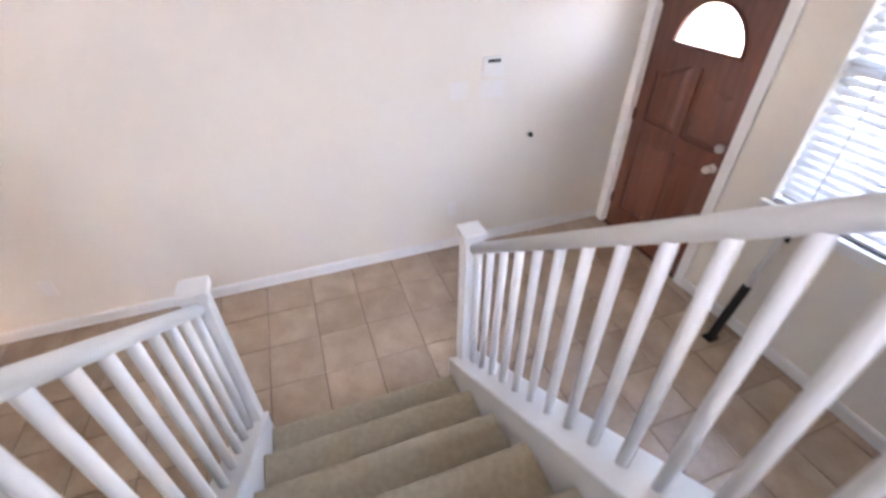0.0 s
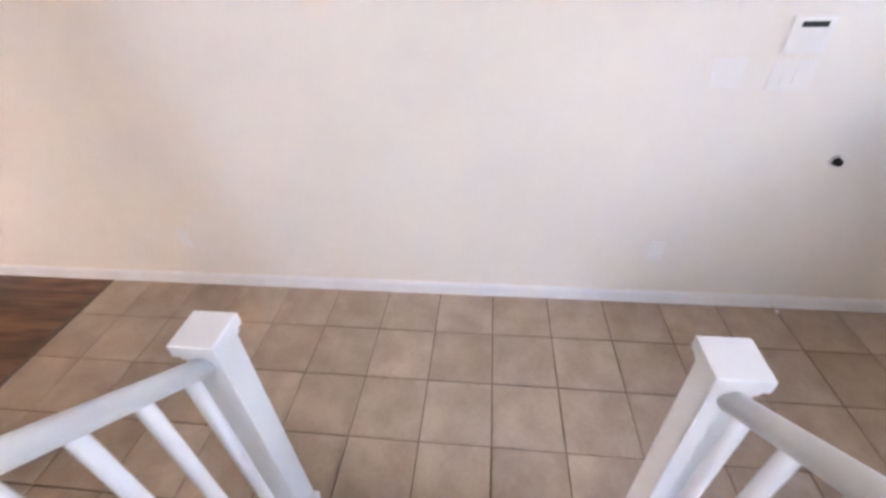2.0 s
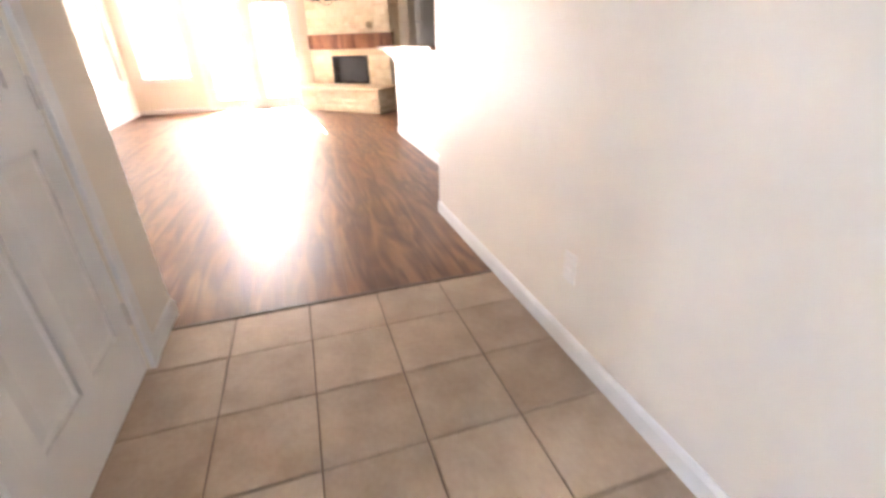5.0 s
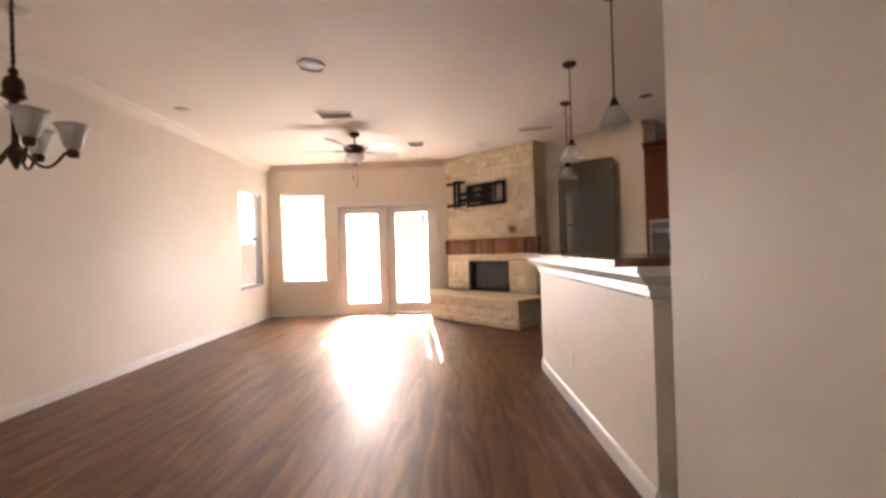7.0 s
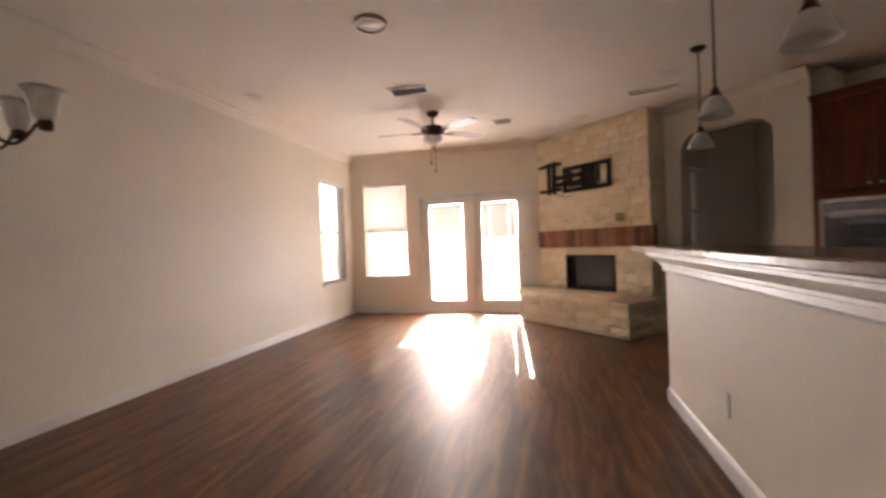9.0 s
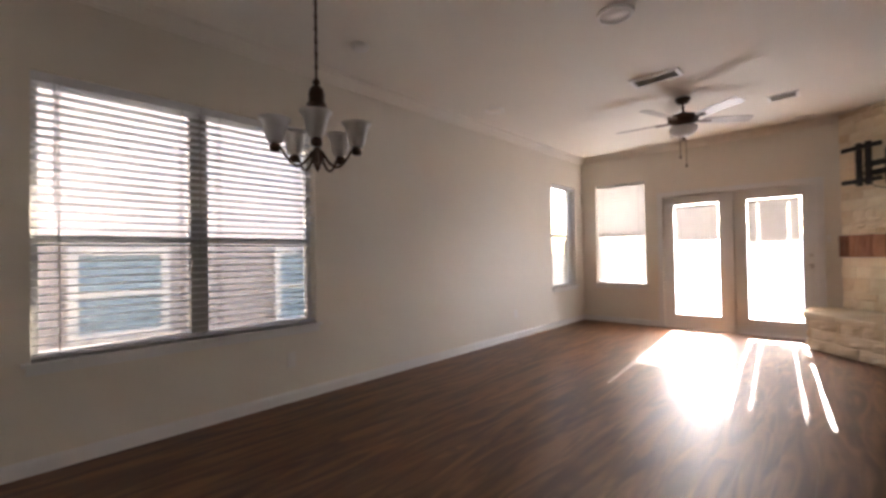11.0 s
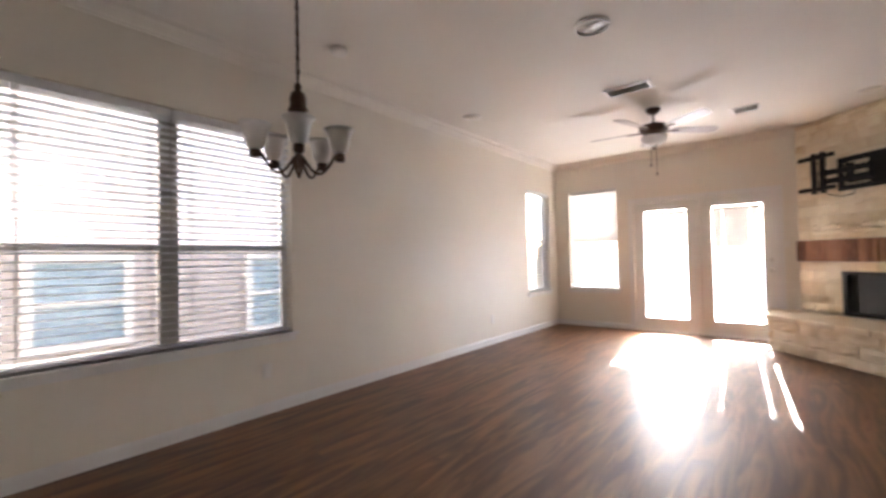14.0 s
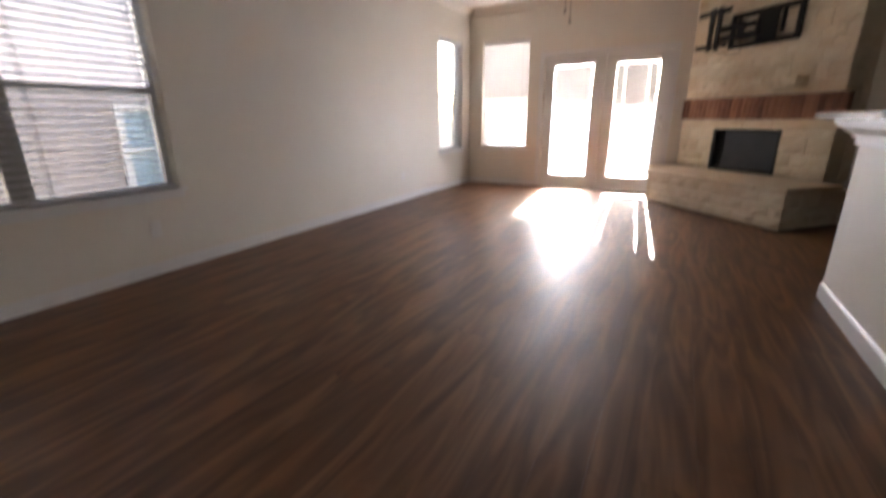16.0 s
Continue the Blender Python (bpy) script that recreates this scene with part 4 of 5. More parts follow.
boxes("inner_frame", BLACK, fire, [(FB[0] + 0.046, 0.055, FB[2] + 0.031, FB[0] + 0.10, 0.069, FB[3] - 0.036), (FB[1] - 0.055, 0.055, FB[2] + 0.031, FB[1] - 0.031, 0.069, FB[3] - 0.036)])

# television bracket
tv = thing("tv_wall_mount", DG @ pose(0, 0, -0.09), "black steel folding television bracket on the chimney", "tv mount")
boxes("wall_plate", BLACK, tv, [(0.62, -0.035, 2.02, 0.66, -0.026, 2.26)])
boxes("wall_plate", BLACK, tv, [(1.14, -0.035, 2.02, 1.18, -0.026, 2.26)])
boxes("back_frame", BLACK, tv, [(0.56, -0.060, 2.240, 1.37, -0.030, 2.296), (0.56, -0.060, 1.925, 1.37, -0.030, 1.980), (0.56, -0.060, 1.980, 0.61, -0.030, 2.240), (1.315, -0.060, 1.980, 1.37, -0.030, 2.240)], bevel=0.003)
boxes("motor_plate", BLACK, tv, [(0.90, -0.075, 1.955, 1.13, -0.056, 2.27), (0.68, -0.070, 2.00, 0.745, -0.056, 2.22), (0.745, -0.070, 2.00, 0.899, -0.056, 2.05)], bevel=0.003)
boxes("folding_arm", BLACK, tv, [(0.40, -0.125, 2.12, 0.95, -0.095, 2.18), (0.40, -0.125, 2.02, 0.95, -0.095, 2.08), (0.90, -0.095, 2.02, 0.95, -0.075, 2.18)], bevel=0.003)
for rx in (0.33, 0.43):
    boxes("upright_rail", BLACK, tv, [(rx, -0.150, 1.92, rx + 0.062, -0.126, 2.40)], bevel=0.003)
for rz in (1.95, 2.32):
    boxes("cross_rail", BLACK, tv, [(0.19, -0.175, rz, 0.62, -0.151, rz + 0.048)], bevel=0.003)
bm = bmesh.new()
tube(bm, [(0.75, -0.06, 1.96), (0.72, -0.05, 1.88), (0.60, -0.05, 1.86), (0.48, -0.08, 1.90), (0.42, -0.12, 1.96)], 0.005, seg=6)
part("cable", bm, BLACK, tv)

# ---------------------------------------------------------------- ceiling fan
fan = thing("ceiling_fan", pose(-1.03, 8.32, 2.74), "dark bronze five-blade ceiling fan with a frosted light bowl, at rest", "ceiling fan")
bm = bmesh.new()
lathe(bm, [(0, -0.001), (0.072, -0.001), (0.075, -0.02), (0.05, -0.055), (0.016, -0.065), (0, -0.065)])
part("canopy", bm, BRONZE, fan)
bm = bmesh.new()
cyl(bm, (0, 0, -0.06), (0, 0, -0.15), 0.013)
part("downrod", bm, BRONZE, fan)
bm = bmesh.new()
lathe(bm, [(0, -0.145), (0.03, -0.147), (0.05, -0.16), (0.12, -0.18), (0.145, -0.20), (0.145, -0.235), (0.12, -0.262), (0.07, -0.275), (0.06, -0.30), (0, -0.30)])
part("motor_housing", bm, BRONZE, fan)
bm = bmesh.new()
lathe(bm, [(0.06, -0.301), (0.125, -0.303), (0.13, -0.315), (0.118, -0.355), (0.085, -0.39), (0.04, -0.41), (0, -0.413)])
part("light_bowl", bm, FROST, fan, "frosted glass bowl")
bm = bmesh.new()
lathe(bm, [(0, -0.41), (0.014, -0.412), (0.016, -0.43), (0.006, -0.445), (0, -0.447)])
part("finial", bm, BRONZE, fan)
for k in range(5):
    a = radians(38 + 72 * k)
    mr = Matrix.Rotation(a, 4, "Z")
    bm = bmesh.new()
    box(bm, 0.13, -0.022, -0.252, 0.27, 0.022, -0.244, bevel=0.002)
    bmesh.ops.transform(bm, matrix=mr, verts=bm.verts)
    part("blade_iron", bm, BRONZE, fan)
    bm = bmesh.new()
    pts = [(0.20, -0.052), (0.62, -0.070), (0.665, -0.055), (0.68, 0.0), (0.665, 0.055), (0.62, 0.070), (0.20, 0.052), (0.18, 0.0)]
    extrude(bm, pts, "z", -0.243, -0.236)
    bmesh.ops.transform(bm, matrix=mr @ Matrix.Translation((0, 0, -0.24)) @ Matrix.Rotation(radians(-11), 4, "X") @ Matrix.Translation((0, 0, 0.24)), verts=bm.verts)
    part("blade", bm, BLADE, fan)
for cx, ln in ((-0.02, 0.60), (0.035, 0.70)):
    bm = bmesh.new()
    cyl(bm, (cx, -0.06, -0.29), (cx, -0.06, -ln), 0.003, seg=6)
    lathe(bm, [(0, 0), (0.009, -0.008), (0.012, -0.03), (0, -0.042)], 8, (cx, -0.06, -ln))
    part("pull_chain", bm, BRONZE, fan)

# ---------------------------------------------------------------- dining chandelier
ch = thing("chandelier", pose(-1.624, 4.373, 2.765), "bronze five-arm chandelier with frosted bell shades over the dining floor", "chandelier")
bm = bmesh.new()
lathe(bm, [(0, -0.026), (0.062, -0.026), (0.06, -0.037), (0.03, -0.055), (0, -0.06)])
part("canopy", bm, BRONZE, ch)
bm = bmesh.new()
cyl(bm, (0, 0, -0.03), (0, 0, -0.81), 0.005, seg=8)
for k in range(26):
    z = -0.05 - k * 0.029
    tube(bm, [(0.009 * math.cos(t) * (k % 2), 0.009 * math.cos(t) * (1 - k % 2), z + 0.017 * math.sin(t)) for t in [j * math.pi / 4 for j in range(9)]], 0.002, seg=5)
part("chain", bm, BRONZE, ch)
bm = bmesh.new()
lathe(bm, [(0, -0.80), (0.012, -0.805), (0.018, -0.822), (0.012, -0.835), (0.030, -0.85), (0.037, -0.875), (0.035, -0.91), (0.044, -0.922), (0.044, -0.93), (0.018, -0.945), (0.013, -1.02), (0.013, -1.12), (0.024, -1.14), (0.03, -1.17), (0.018, -1.20), (0.008, -1.225), (0.0, -1.235)])
part("column", bm, BRONZE, ch)
for k in range(5):
    a = radians(40 + 72 * k)
    dx, dy = math.cos(a), math.sin(a)
    R_ = 0.184
    bm = bmesh.new()
    pts = []
    for j in range(13):
        u = j / 12
        r = 0.02 + (R_ - 0.02) * u
        z = -1.14 - 0.075 * math.sin(math.pi * min(1, u * 1.15)) + 0.01 * u ** 3
        pts.append((r * dx, r * dy, z))
    pts[-1] = (R_ * dx, R_ * dy, -1.155)
    tube(bm, pts, 0.0065, seg=8)
    arm = part("arm", bm, BRONZE, ch)
    bm = bmesh.new()
    lathe(bm, [(0, -1.14), (0.02, -1.138), (0.024, -1.12), (0.020, -1.10), (0, -1.098)], 16, (R_ * dx, R_ * dy, -0.022))
    part("socket_cup", bm, BRONZE, arm)
    bm = bmesh.new()
    lathe(bm, [(0.022, -1.105), (0.036, -1.09), (0.043, -1.06), (0.047, -1.035), (0.055, -1.012), (0.069, -0.995), (0.067, -0.995), (0.052, -1.014), (0.044, -1.035), (0.040, -1.06), (0.033, -1.088), (0.02, -1.10)], 20, (R_ * dx, R_ * dy, -0.022))
    part("shade", bm, FROST, arm, "frosted bell glass shade")

# ---------------------------------------------------------------- pendants over the bar


def pendant(x, y):
    p = thing("pendant_lamp", pose(x, y, 2.74), "bronze pendant lamp with a clear ribbed glass bell over the bar", "pendant lamp", "pendants over the bar")
    bm = bmesh.new()
    lathe(bm, [(0, -0.001), (0.062, -0.001), (0.062, -0.012), (0.045, -0.028), (0.01, -0.035), (0, -0.036)])
    part("canopy", bm, BRONZE, p)
    bm = bmesh.new()
    cyl(bm, (0, 0, -0.03), (0, 0, -0.68), 0.006, seg=8)
    part("stem", bm, BRONZE, p)
    bm = bmesh.new()
    lathe(bm, [(0, -0.665), (0.016, -0.67), (0.024, -0.70), (0.034, -0.72), (0.03, -0.735), (0, -0.735)])
    part("socket", bm, BRONZE, p)
    bm = bmesh.new()
    lathe(bm, [(0.03, -0.722), (0.05, -0.74), (0.072, -0.78), (0.088, -0.82), (0.104, -0.85), (0.101, -0.85), (0.085, -0.82), (0.069, -0.78), (0.047, -0.742), (0.028, -0.726)], 28)
    part("shade", bm, FROST, p, "frosted glass bell")
    return p


for px, py in ((1.27, 5.33), (1.30, 6.37), (1.55, 7.40)):
    pendant(px, py)

# ---------------------------------------------------------------- ceiling fittings


def ceiling_disc(name, x, y, r, label, category, drop=0.012, mat=None):
    d = thing(name, pose(x, y, 2.74), label, category, "round ceiling fittings")
    bm = bmesh.new()
    lathe(bm, [(r * 0.82, -0.001), (r, -0.001), (r, -0.004), (r * 0.96, -drop), (r * 0.84, -drop), (r * 0.82, -0.004)], 28)
    part("rim", bm, PLASTIC, d)
    bm = bmesh.new()
    lathe(bm, [(0, -0.006), (r * 0.819, -0.006), (r * 0.819, -0.001), (0, -0.001)], 28)
    part("grille", bm, mat or CEIL, d)
    return d


ceiling_disc("ceiling_light", -0.934, 6.21, 0.118, "white round flush light in the ceiling, unlit", "ceiling light", 0.02, PLASTIC)
for sx, sy in ((-2.634, 7.20), (1.455, 7.96), (0.75, 9.21), (-0.13, 10.13)):
    ceiling_disc("ceiling_speaker", sx, sy, 0.105, "cream round loudspeaker flush in the ceiling", "speaker")
for sx, sy in ((2.44, 6.31), (3.63, 7.39), (2.38, 7.25)):
    ceiling_disc("recessed_light", sx, sy, 0.085, "unlit recessed can light with a white rim", "recessed light", 0.008, BRONZE)
det = thing("smoke_detector", pose(-2.50, 5.28, 2.74), "white round smoke detector on the ceiling", "smoke detector")
bm = bmesh.new()
lathe(bm, [(0, -0.001), (0.066, -0.001), (0.066, -0.012), (0.058, -0.03), (0.04, -0.038), (0, -0.04)], 24)
part("case", bm, PLASTIC, det)


def vent(x, y, w, d, rz, label):
    v = thing("ceiling_vent", pose(x, y, 2.74, 0, 0, rz), label, "air vent", "ceiling vents")
    boxes("backing", VENT_DARK, v, [(-w / 2 + 0.02, -d / 2 + 0.02, -0.003, w / 2 - 0.02, d / 2 - 0.02, -0.001)])
    boxes("frame", PLASTIC, v, [(-w / 2, -d / 2, -0.014, w / 2, -d / 2 + 0.03, -0.001), (-w / 2, d / 2 - 0.03, -0.014, w / 2, d / 2, -0.001),
                                (-w / 2, -d / 2 + 0.03, -0.014, -w / 2 + 0.03, d / 2 - 0.03, -0.001), (w / 2 - 0.03, -d / 2 + 0.03, -0.014, w / 2, d / 2 - 0.03, -0.001)])
    n = int((d - 0.06) / 0.022)
    bm = bmesh.new()
    c, s = math.cos(radians(40)), math.sin(radians(40))
    extrude(bm, [(-0.009 * c, -0.009 * s - 0.012), (0.009 * c, 0.009 * s - 0.012), (0.009 * c, 0.009 * s - 0.0105), (-0.009 * c, -0.009 * s - 0.0105)], "x", -w / 2 + 0.03, w / 2 - 0.03)
    me = finish("slat", bm, PLASTIC)
    for k in range(n):
        o = new("slat", me)
        o.parent = v
        o.location = (0, -d / 2 + 0.03 + (k + 0.5) * (d - 0.06) / n, 0)
    return v


vent(-1.07, 7.54, 0.42, 0.22, 0, "white louvred air vent in the ceiling")
vent(-0.25, 9.0, 0.26, 0.22, 0, "small white louvred air vent in the ceiling")
vent(1.42, 8.41, 0.50, 0.14, -8, "narrow white louvred air vent in the ceiling")

# wall plates in the living room
outlet(pose(XL, 8.21, 0.33, 0, 0, 90), "white double outlet on the side wall")
outlet(pose(XL, 4.995, 0.33, 0, 0, 90), "white double outlet under the dining window")
outlet(pose(0.055, YB, 1.26), "white door sensor beside the patio doors", True, w=0.05, h=0.09)
# ---------------------------------------------------------------- outside
bm = bmesh.new()
bmesh.ops.create_grid(bm, x_segments=1, y_segments=1, size=400, matrix=Matrix.Translation((0, 0, -0.25)))
solid("ground", bm, LAWN, "pale dry ground round the house", "ground")
bm = bmesh.new()
box(bm, -3.2, YB + 0.19, -0.245, 2.6, YB + 3.4, -0.05)
solid("patio", bm, CONCRETE, "pale concrete patio behind the house", "patio")
nb = thing("neighbour_house", pose(-6.6, 2.5, -0.25), "pinkish-beige house next door with white-framed windows", "house")
boxes("wall", SIDING, nb, [(-0.2, -6, 0, 0, 12, 4.4)])
bm = bmesh.new()
for k in range(27):
    extrude(bm, [(0.001, 0.16 * k), (0.005, 0.16 * k), (0.001, 0.16 * k + 0.155)], "y", -6, 12)
part("siding_boards", bm, SIDING, nb)
bm = bmesh.new()
extrude(bm, [(0.45, 4.32), (0.45, 4.46), (-4, 6.5), (-4, 4.32)], "y", -6.3, 12.3)
part("roof", bm, SHINGLE, nb)
for wy, wz, ww, wh in ((1.62, 0.50, 0.85, 0.95), (4.15, 0.40, 0.9, 1.05), (8.4, 0.9, 1.0, 1.4)):
    w_ = boxes("window", BLUE_PANE, nb, [(0.018, wy, wz, 0.03, wy + ww, wz + wh)])
    boxes("frame", TRIM, w_, [(0.017, wy - 0.10, wz - 0.10, 0.06, wy, wz + wh + 0.10), (0.017, wy + ww, wz - 0.10, 0.06, wy + ww + 0.10, wz + wh + 0.10),
                              (0.017, wy, wz - 0.10, 0.06, wy + ww, wz), (0.017, wy, wz + wh, 0.06, wy + ww, wz + wh + 0.10), (0.031, wy, wz + wh / 2 - 0.03, 0.05, wy + ww, wz + wh / 2 + 0.03)])
fence = thing("garden_fence", pose(-8, YB + 9.0, -0.25), "weathered wooden board fence behind the garden", "fence")
bm = bmesh.new()
box(bm, 0, 0, 0, 0.14, 0.02, 1.85)
me = finish("board", bm, FENCE)
for k in range(110):
    b = new("board", me)
    b.parent = fence
    b.location = (0.147 * k, random.uniform(0, 0.006), random.uniform(-0.01, 0.01))
boxes("rail", FENCE, fence, [(0, 0.03, 0.4, 16.2, 0.07, 0.5)])
boxes("rail", FENCE, fence, [(0, 0.03, 1.4, 16.2, 0.07, 1.5)])

# ---------------------------------------------------------------- stones of the fireplace


def stone_mesh(name, mat, rough, chamfer):
    """A unit stone, x and z in 0..1, its rough front towards -y; front corners drawn in."""
    bm = bmesh.new()
    n = 3
    back = [[bm.verts.new((i / n, 1.0, j / n)) for j in (0, n)] for i in (0, n)]
    front = []
    for i in range(n + 1):
        col = []
        for j in range(n + 1):
            edge = i in (0, n) or j in (0, n)
            x = min(max(i / n + (0 if i in (0, n) else random.uniform(-0.07, 0.07)), 0), 1)
            z = min(max(j / n + (0 if j in (0, n) else random.uniform(-0.07, 0.07)), 0), 1)
            col.append(bm.verts.new((x, chamfer if edge else random.uniform(-rough, rough), z)))
        front.append(col)
    for i in range(n):
        for j in range(n):
            bm.faces.new((front[i][j], front[i + 1][j], front[i + 1][j + 1], front[i][j + 1]))
    bm.faces.new([front[i][0] for i in range(n, -1, -1)] + [back[0][0], back[1][0]])
    bm.faces.new([front[i][n] for i in range(n + 1)] + [back[1][1], back[0][1]])
    bm.faces.new([front[0][j] for j in range(n + 1)] + [back[0][1], back[0][0]])
    bm.faces.new([front[n][j] for j in range(n, -1, -1)] + [back[1][0], back[1][1]])
    return finish(name, bm, mat)


STONES = [stone_mesh("stone", LIMESTONE, 0.13, 0.20) for _ in range(6)]
ROUGH = [stone_mesh("stone", LIMESTONE, 0.30, 0.34) for _ in range(6)]
BRICKS = [stone_mesh("brick", BRICK, 0.05, 0.10) for _ in range(5)]


def lay(meshes, name, parent, m, u0, u1, z0, z1, hmin, hmax, wmin, wmax, depth, joint=0.007, skip=None, rng=None):
    """Lays stones in uneven courses over a rectangle of local x and z; fronts look along local -y."""
    z = z0
    while z < z1 - 0.03:
        h = rng.uniform(hmin, hmax)
        if z + h > z1 - hmin * 0.6:
            h = z1 - z
        u = u0
        while u < u1 - 0.02:
            w = rng.uniform(wmin, wmax)
            if u + w > u1 - wmin * 0.6:
                w = u1 - u
            pieces = [(u, z, w, h)]
            if h > 0.2 and rng.random() < 0.4:
                c = rng.uniform(0.4, 0.6)
                pieces = [(u, z, w, h * c), (u, z + h * c, w, h * (1 - c))]
            for pu, pz, pw, ph in pieces:
                runs = [(pu, pu + pw)]
                if skip and pz < skip[3] - 0.001 and pz + ph > skip[2] + 0.001:
                    runs = [r for r in ((pu, min(pu + pw, skip[0])), (max(pu, skip[1]), pu + pw)) if r[1] - r[0] > 0.03]
                for r0, r1 in runs:
                    ob = new(name, rng.choice(meshes))
                    ob.parent = parent
                    d = depth * rng.uniform(0.85, 1.15)
                    ob.matrix_local = m @ Matrix.LocRotScale((r0 + joint / 2, -d, pz + joint / 2), None, (r1 - r0 - joint, d, ph - joint))
            u += w
        z += h


rng = random.Random(7)
F0 = pose(0, 0.030, 0)
lay(STONES, "stone", fire, F0, 0.0, FU, 1.295, H - 0.004, 0.08, 0.19, 0.10, 0.30, 0.036, rng=rng)
lay(STONES, "stone", fire, F0, 0.0, FU, FB[3], 1.032, 0.09, 0.14, 0.35, 0.60, 0.034, rng=rng)
lay(STONES, "stone", fire, F0, 0.0, FB[0], FB[2], FB[3], 0.09, 0.18, 0.12, 0.28, 0.044, rng=rng)
lay(STONES, "stone", fire, F0, FB[1], FU, FB[2], FB[3], 0.09, 0.18, 0.12, 0.28, 0.044, rng=rng)
# return of the chimney at its right end
SIDE = pose(FU - 0.03, 0.028, 0, 0, 0, 90)
lay(STONES, "stone", fire, SIDE, 0.0, 0.34, FB[2], H - 0.004, 0.16, 0.30, 0.15, 0.36, 0.03, rng=rng)
# brick band, turned round the end
u = 0.0
while u < FU + 0.03:
    ob = new("brick", rng.choice(BRICKS))
    ob.parent = fire
    d, bw = 0.075 * rng.uniform(0.96, 1.06), rng.uniform(0.056, 0.084)
    ob.matrix_local = Matrix.LocRotScale((u, 0.028 - d, 1.036), None, (bw - 0.006, d, 0.254))
    u += bw
# ledge of small rough stones over the band
boxes("ledge_core", MORTAR, fire, [(0.35, -0.155, 1.362, 1.51, 0.0, 1.462)])
lay(ROUGH, "ledge_stone", fire, pose(0, -0.150, 0), 0.34, 1.52, 1.355, 1.470, 0.05, 0.065, 0.08, 0.17, 0.05, rng=rng)
lay(ROUGH, "ledge_stone", fire, pose(1.506, -0.19, 0, 0, 0, 90), 0.0, 0.19, 1.355, 1.470, 0.05, 0.065, 0.08, 0.12, 0.03, rng=rng)
# hearth: front, right end, cap slabs
hl, hr = Vector((0.216, -0.66, 0)), Vector((2.046, -0.74, 0))
fd = hr - hl
FRONT = Matrix.Translation(hl) @ Matrix.Rotation(math.atan2(fd.y, fd.x), 4, "Z") @ pose(0, 0.05, 0)
bm = bmesh.new()
extrude(bm, [(0.24, -0.61), (2.0, -0.69), (2.0, 0.02), (-0.16, 0.02), (-0.16, -0.2)], "z", 0.0, 0.359)
part("hearth_bed", bm, MORTAR, fire)
lay(ROUGH, "stone", fire, FRONT, 0.0, fd.length, 0.002, 0.360, 0.10, 0.14, 0.18, 0.42, 0.05, rng=rng)
lay(ROUGH, "stone", fire, Matrix.Translation((1.996, -0.74, 0)) @ Matrix.Rotation(radians(90), 4, "Z"), 0.05, 1.08, 0.002, 0.360, 0.10, 0.14, 0.18, 0.40, 0.05, rng=rng)
lay(ROUGH, "stone", fire, Matrix.Translation((-0.19, -0.22, 0)) @ Matrix.Rotation(math.atan2(-0.44, 0.406), 4, "Z") @ pose(0, 0.04, 0), 0.0, 0.60, 0.002, 0.360, 0.10, 0.14, 0.18, 0.30, 0.05, rng=rng)
cuts = [0.0, 0.21, 0.44, 0.63, 0.83, 1.0]
for a, b in zip(cuts, cuts[1:]):
    bm = bmesh.new()
    q = lambda s, t: (hl.x - 0.02 + (hr.x - hl.x + 0.06) * s, (hl.y - 0.035) * (1 - t) + (hr.y - hl.y) * s * (1 - t) - 0.021 * t)
    p = [q(a + 0.003, 0), q(b - 0.003, 0), q(b - 0.003, 1), q(a + 0.003, 1)]
    extrude(bm, p, "z", 0.361, 0.420)
    bmesh.ops.bevel(bm, geom=list(bm.edges), offset=0.008, segments=1, affect="EDGES")
    part("cap_slab", bm, LIMESTONE, fire, "pale limestone slab")
bm = bmesh.new()
extrude(bm, [(-0.21, -0.22), (hl.x - 0.025, hl.y - 0.035), (hl.x - 0.025, -0.021), (-0.21, -0.021)], "z", 0.361, 0.420)
part("cap_slab", bm, LIMESTONE, fire, "pale limestone slab")

# ---------------------------------------------------------------- floor tiles
T = 0.32
fl = bpy.data.objects["floor"]


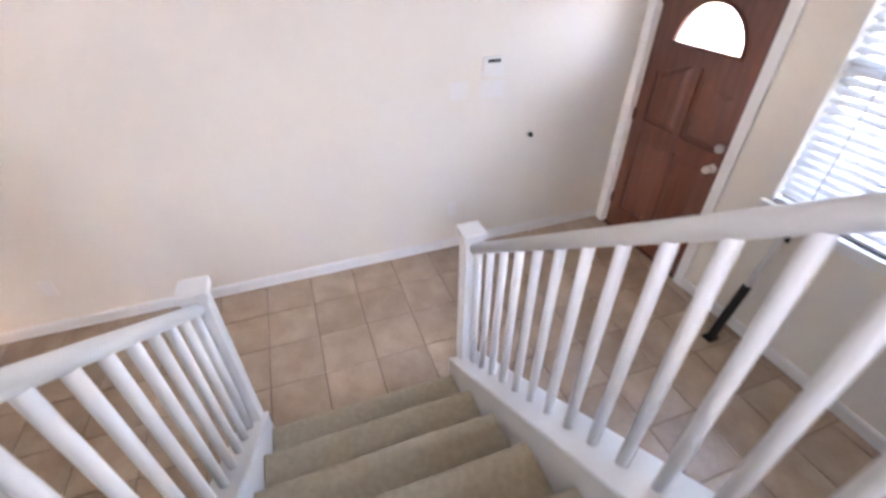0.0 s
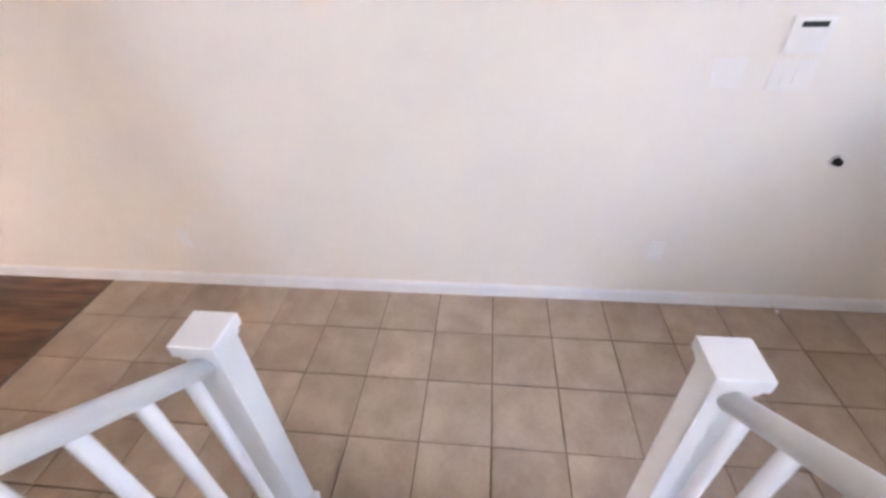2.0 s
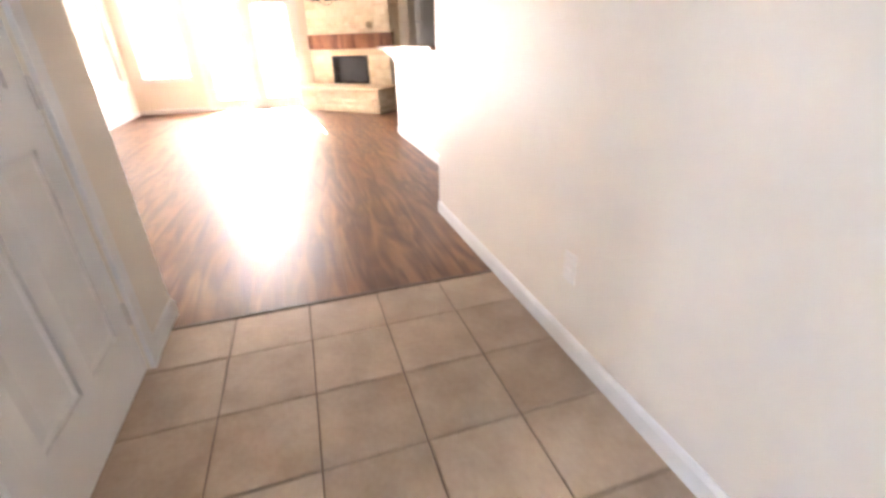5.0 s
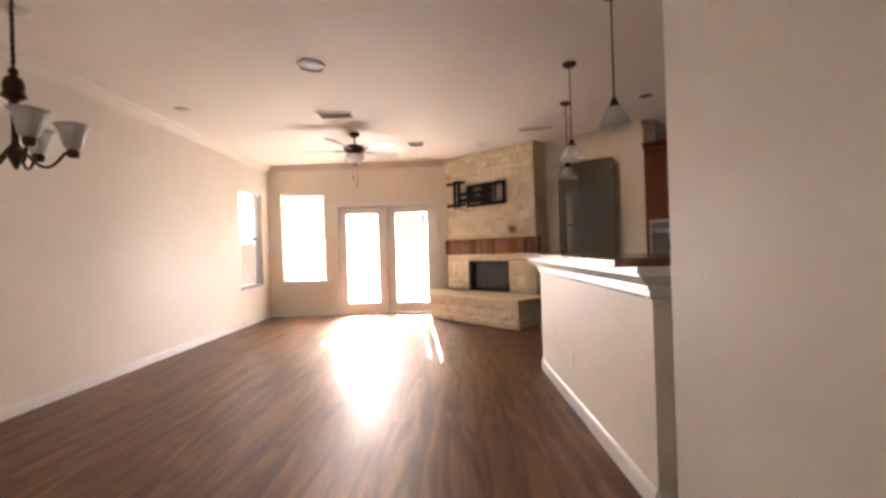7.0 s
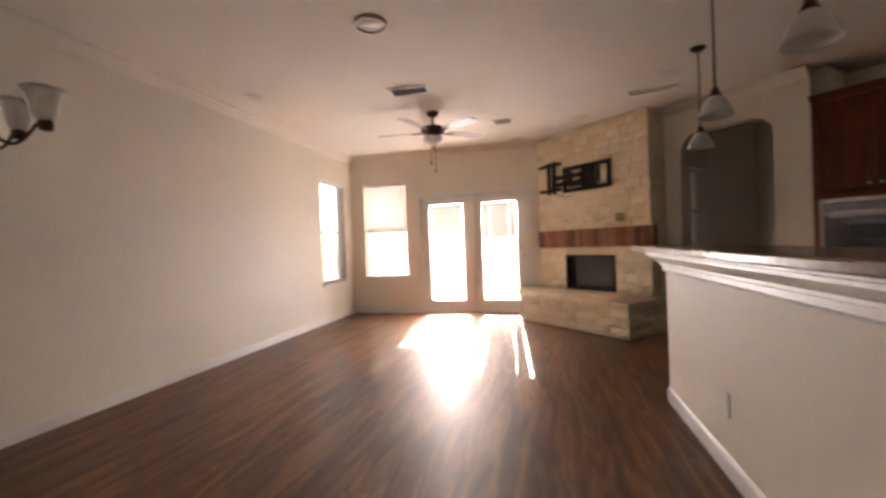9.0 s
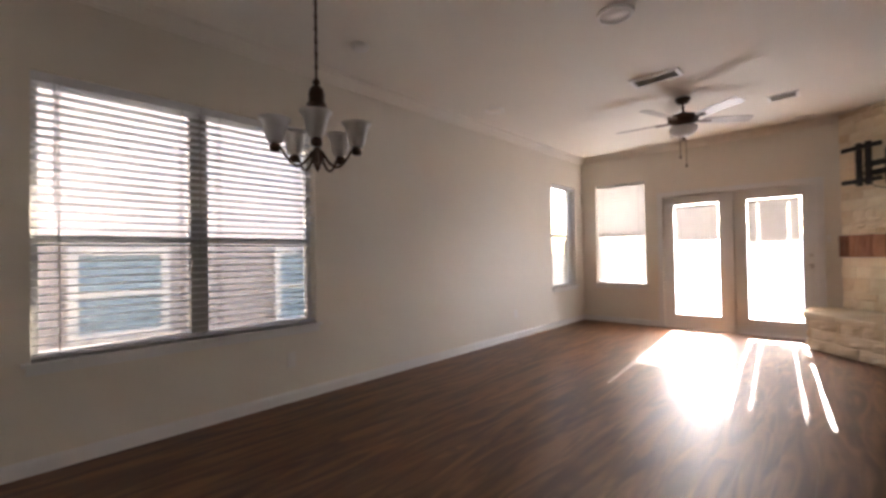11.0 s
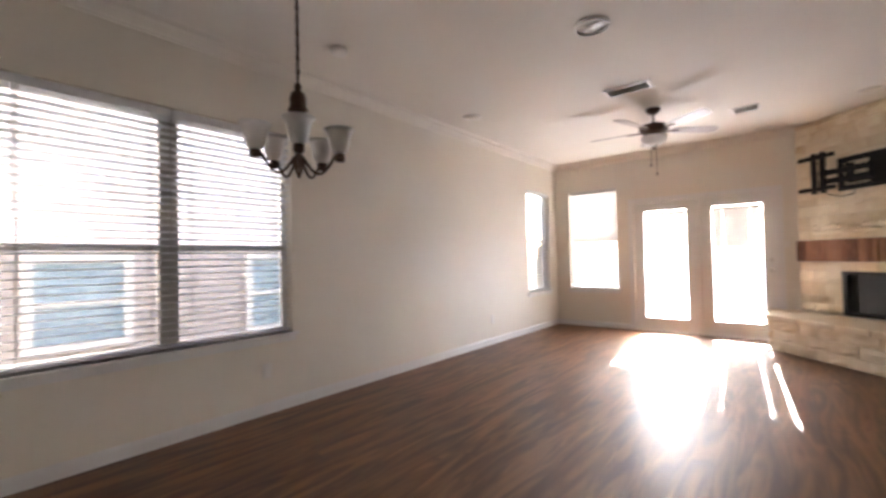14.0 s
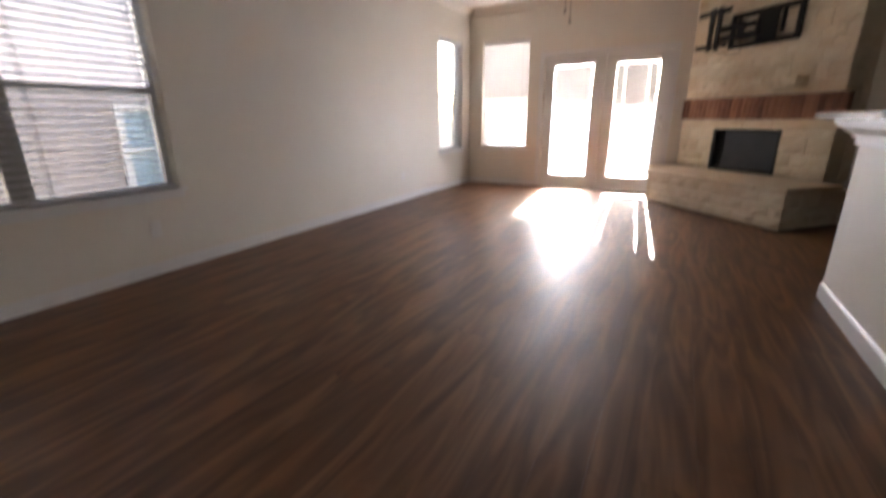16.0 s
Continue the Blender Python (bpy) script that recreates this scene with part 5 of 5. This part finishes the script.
def unit_tile(name, sx, sy, mat, bev):
    bm = bmesh.new()
    box(bm, 0, 0, -0.010, sx, sy, 0.0)
    top = [e for e in bm.edges if all(v.co.z > -0.001 for v in e.verts)]
    if bev:
        bmesh.ops.bevel(bm, geom=top, offset=bev, segments=1, affect="EDGES")
    return finish(name, bm, mat)


full = unit_tile("tile", T - 0.006, T - 0.006, TILE, 0.0025)
count = 0
for i in range(-9, 2):
    for j in range(-8, 8):
        x0, x1, y0, y1 = i * T, (i + 1) * T, j * T, (j + 1) * T
        x1, y0, y1 = min(x1, XA), max(y0, YF), min(y1, 2.52)
        if x1 - x0 < 0.03 or y1 - y0 < 0.03 or count >= 300:
            continue
        if x1 < XH + 0.001 and y0 >= YC - 0.001:
            continue
        if x0 < -1.6 and -0.35 < y0 < 0.35:
            continue
        ob = new("tile", full)
        ob.parent = fl
        ob.location = (x0 + 0.003, y0 + 0.003, random.uniform(-0.0006, 0.0006))
        ob.scale = ((x1 - x0 - 0.006) / (T - 0.006), (y1 - y0 - 0.006) / (T - 0.006), 1)
        count += 1

# ---------------------------------------------------------------- laminate planks
fw_ = bpy.data.objects["floor_wood"]
PW, PL = 0.155, 1.22
pl = unit_tile("plank", PW - 0.0006, PL - 0.0006, WOOD, 0.0)
rest = bmesh.new()
cx = XL
n_planks = 0
col = 0
while cx < 5.1:
    y = 2.545 - rng.uniform(0.1, 1.1)
    while y < YB + 1.8:
        a, b = max(y, 2.547), min(y + PL, YB - 0.002 if cx < 0.3 else YB + 1.8)
        y += PL
        if b - a < 0.05:
            continue
        if cx < 2.4 and a < 9.5 and n_planks < 298:
            ob = new("plank", pl)
            ob.parent = fw_
            ob.location = (cx + 0.0003, a + 0.0003, 0)
            ob.scale = (1, (b - a - 0.0006) / (PL - 0.0006), 1)
            n_planks += 1
        else:
            box(rest, cx + 0.0003, a, -0.01, cx + PW - 0.0003, b - 0.0006, 0.0)
    cx += PW
    col += 1
far = part("far_planks", rest, WOOD, fw_)
tagged(far, kind="stuff")
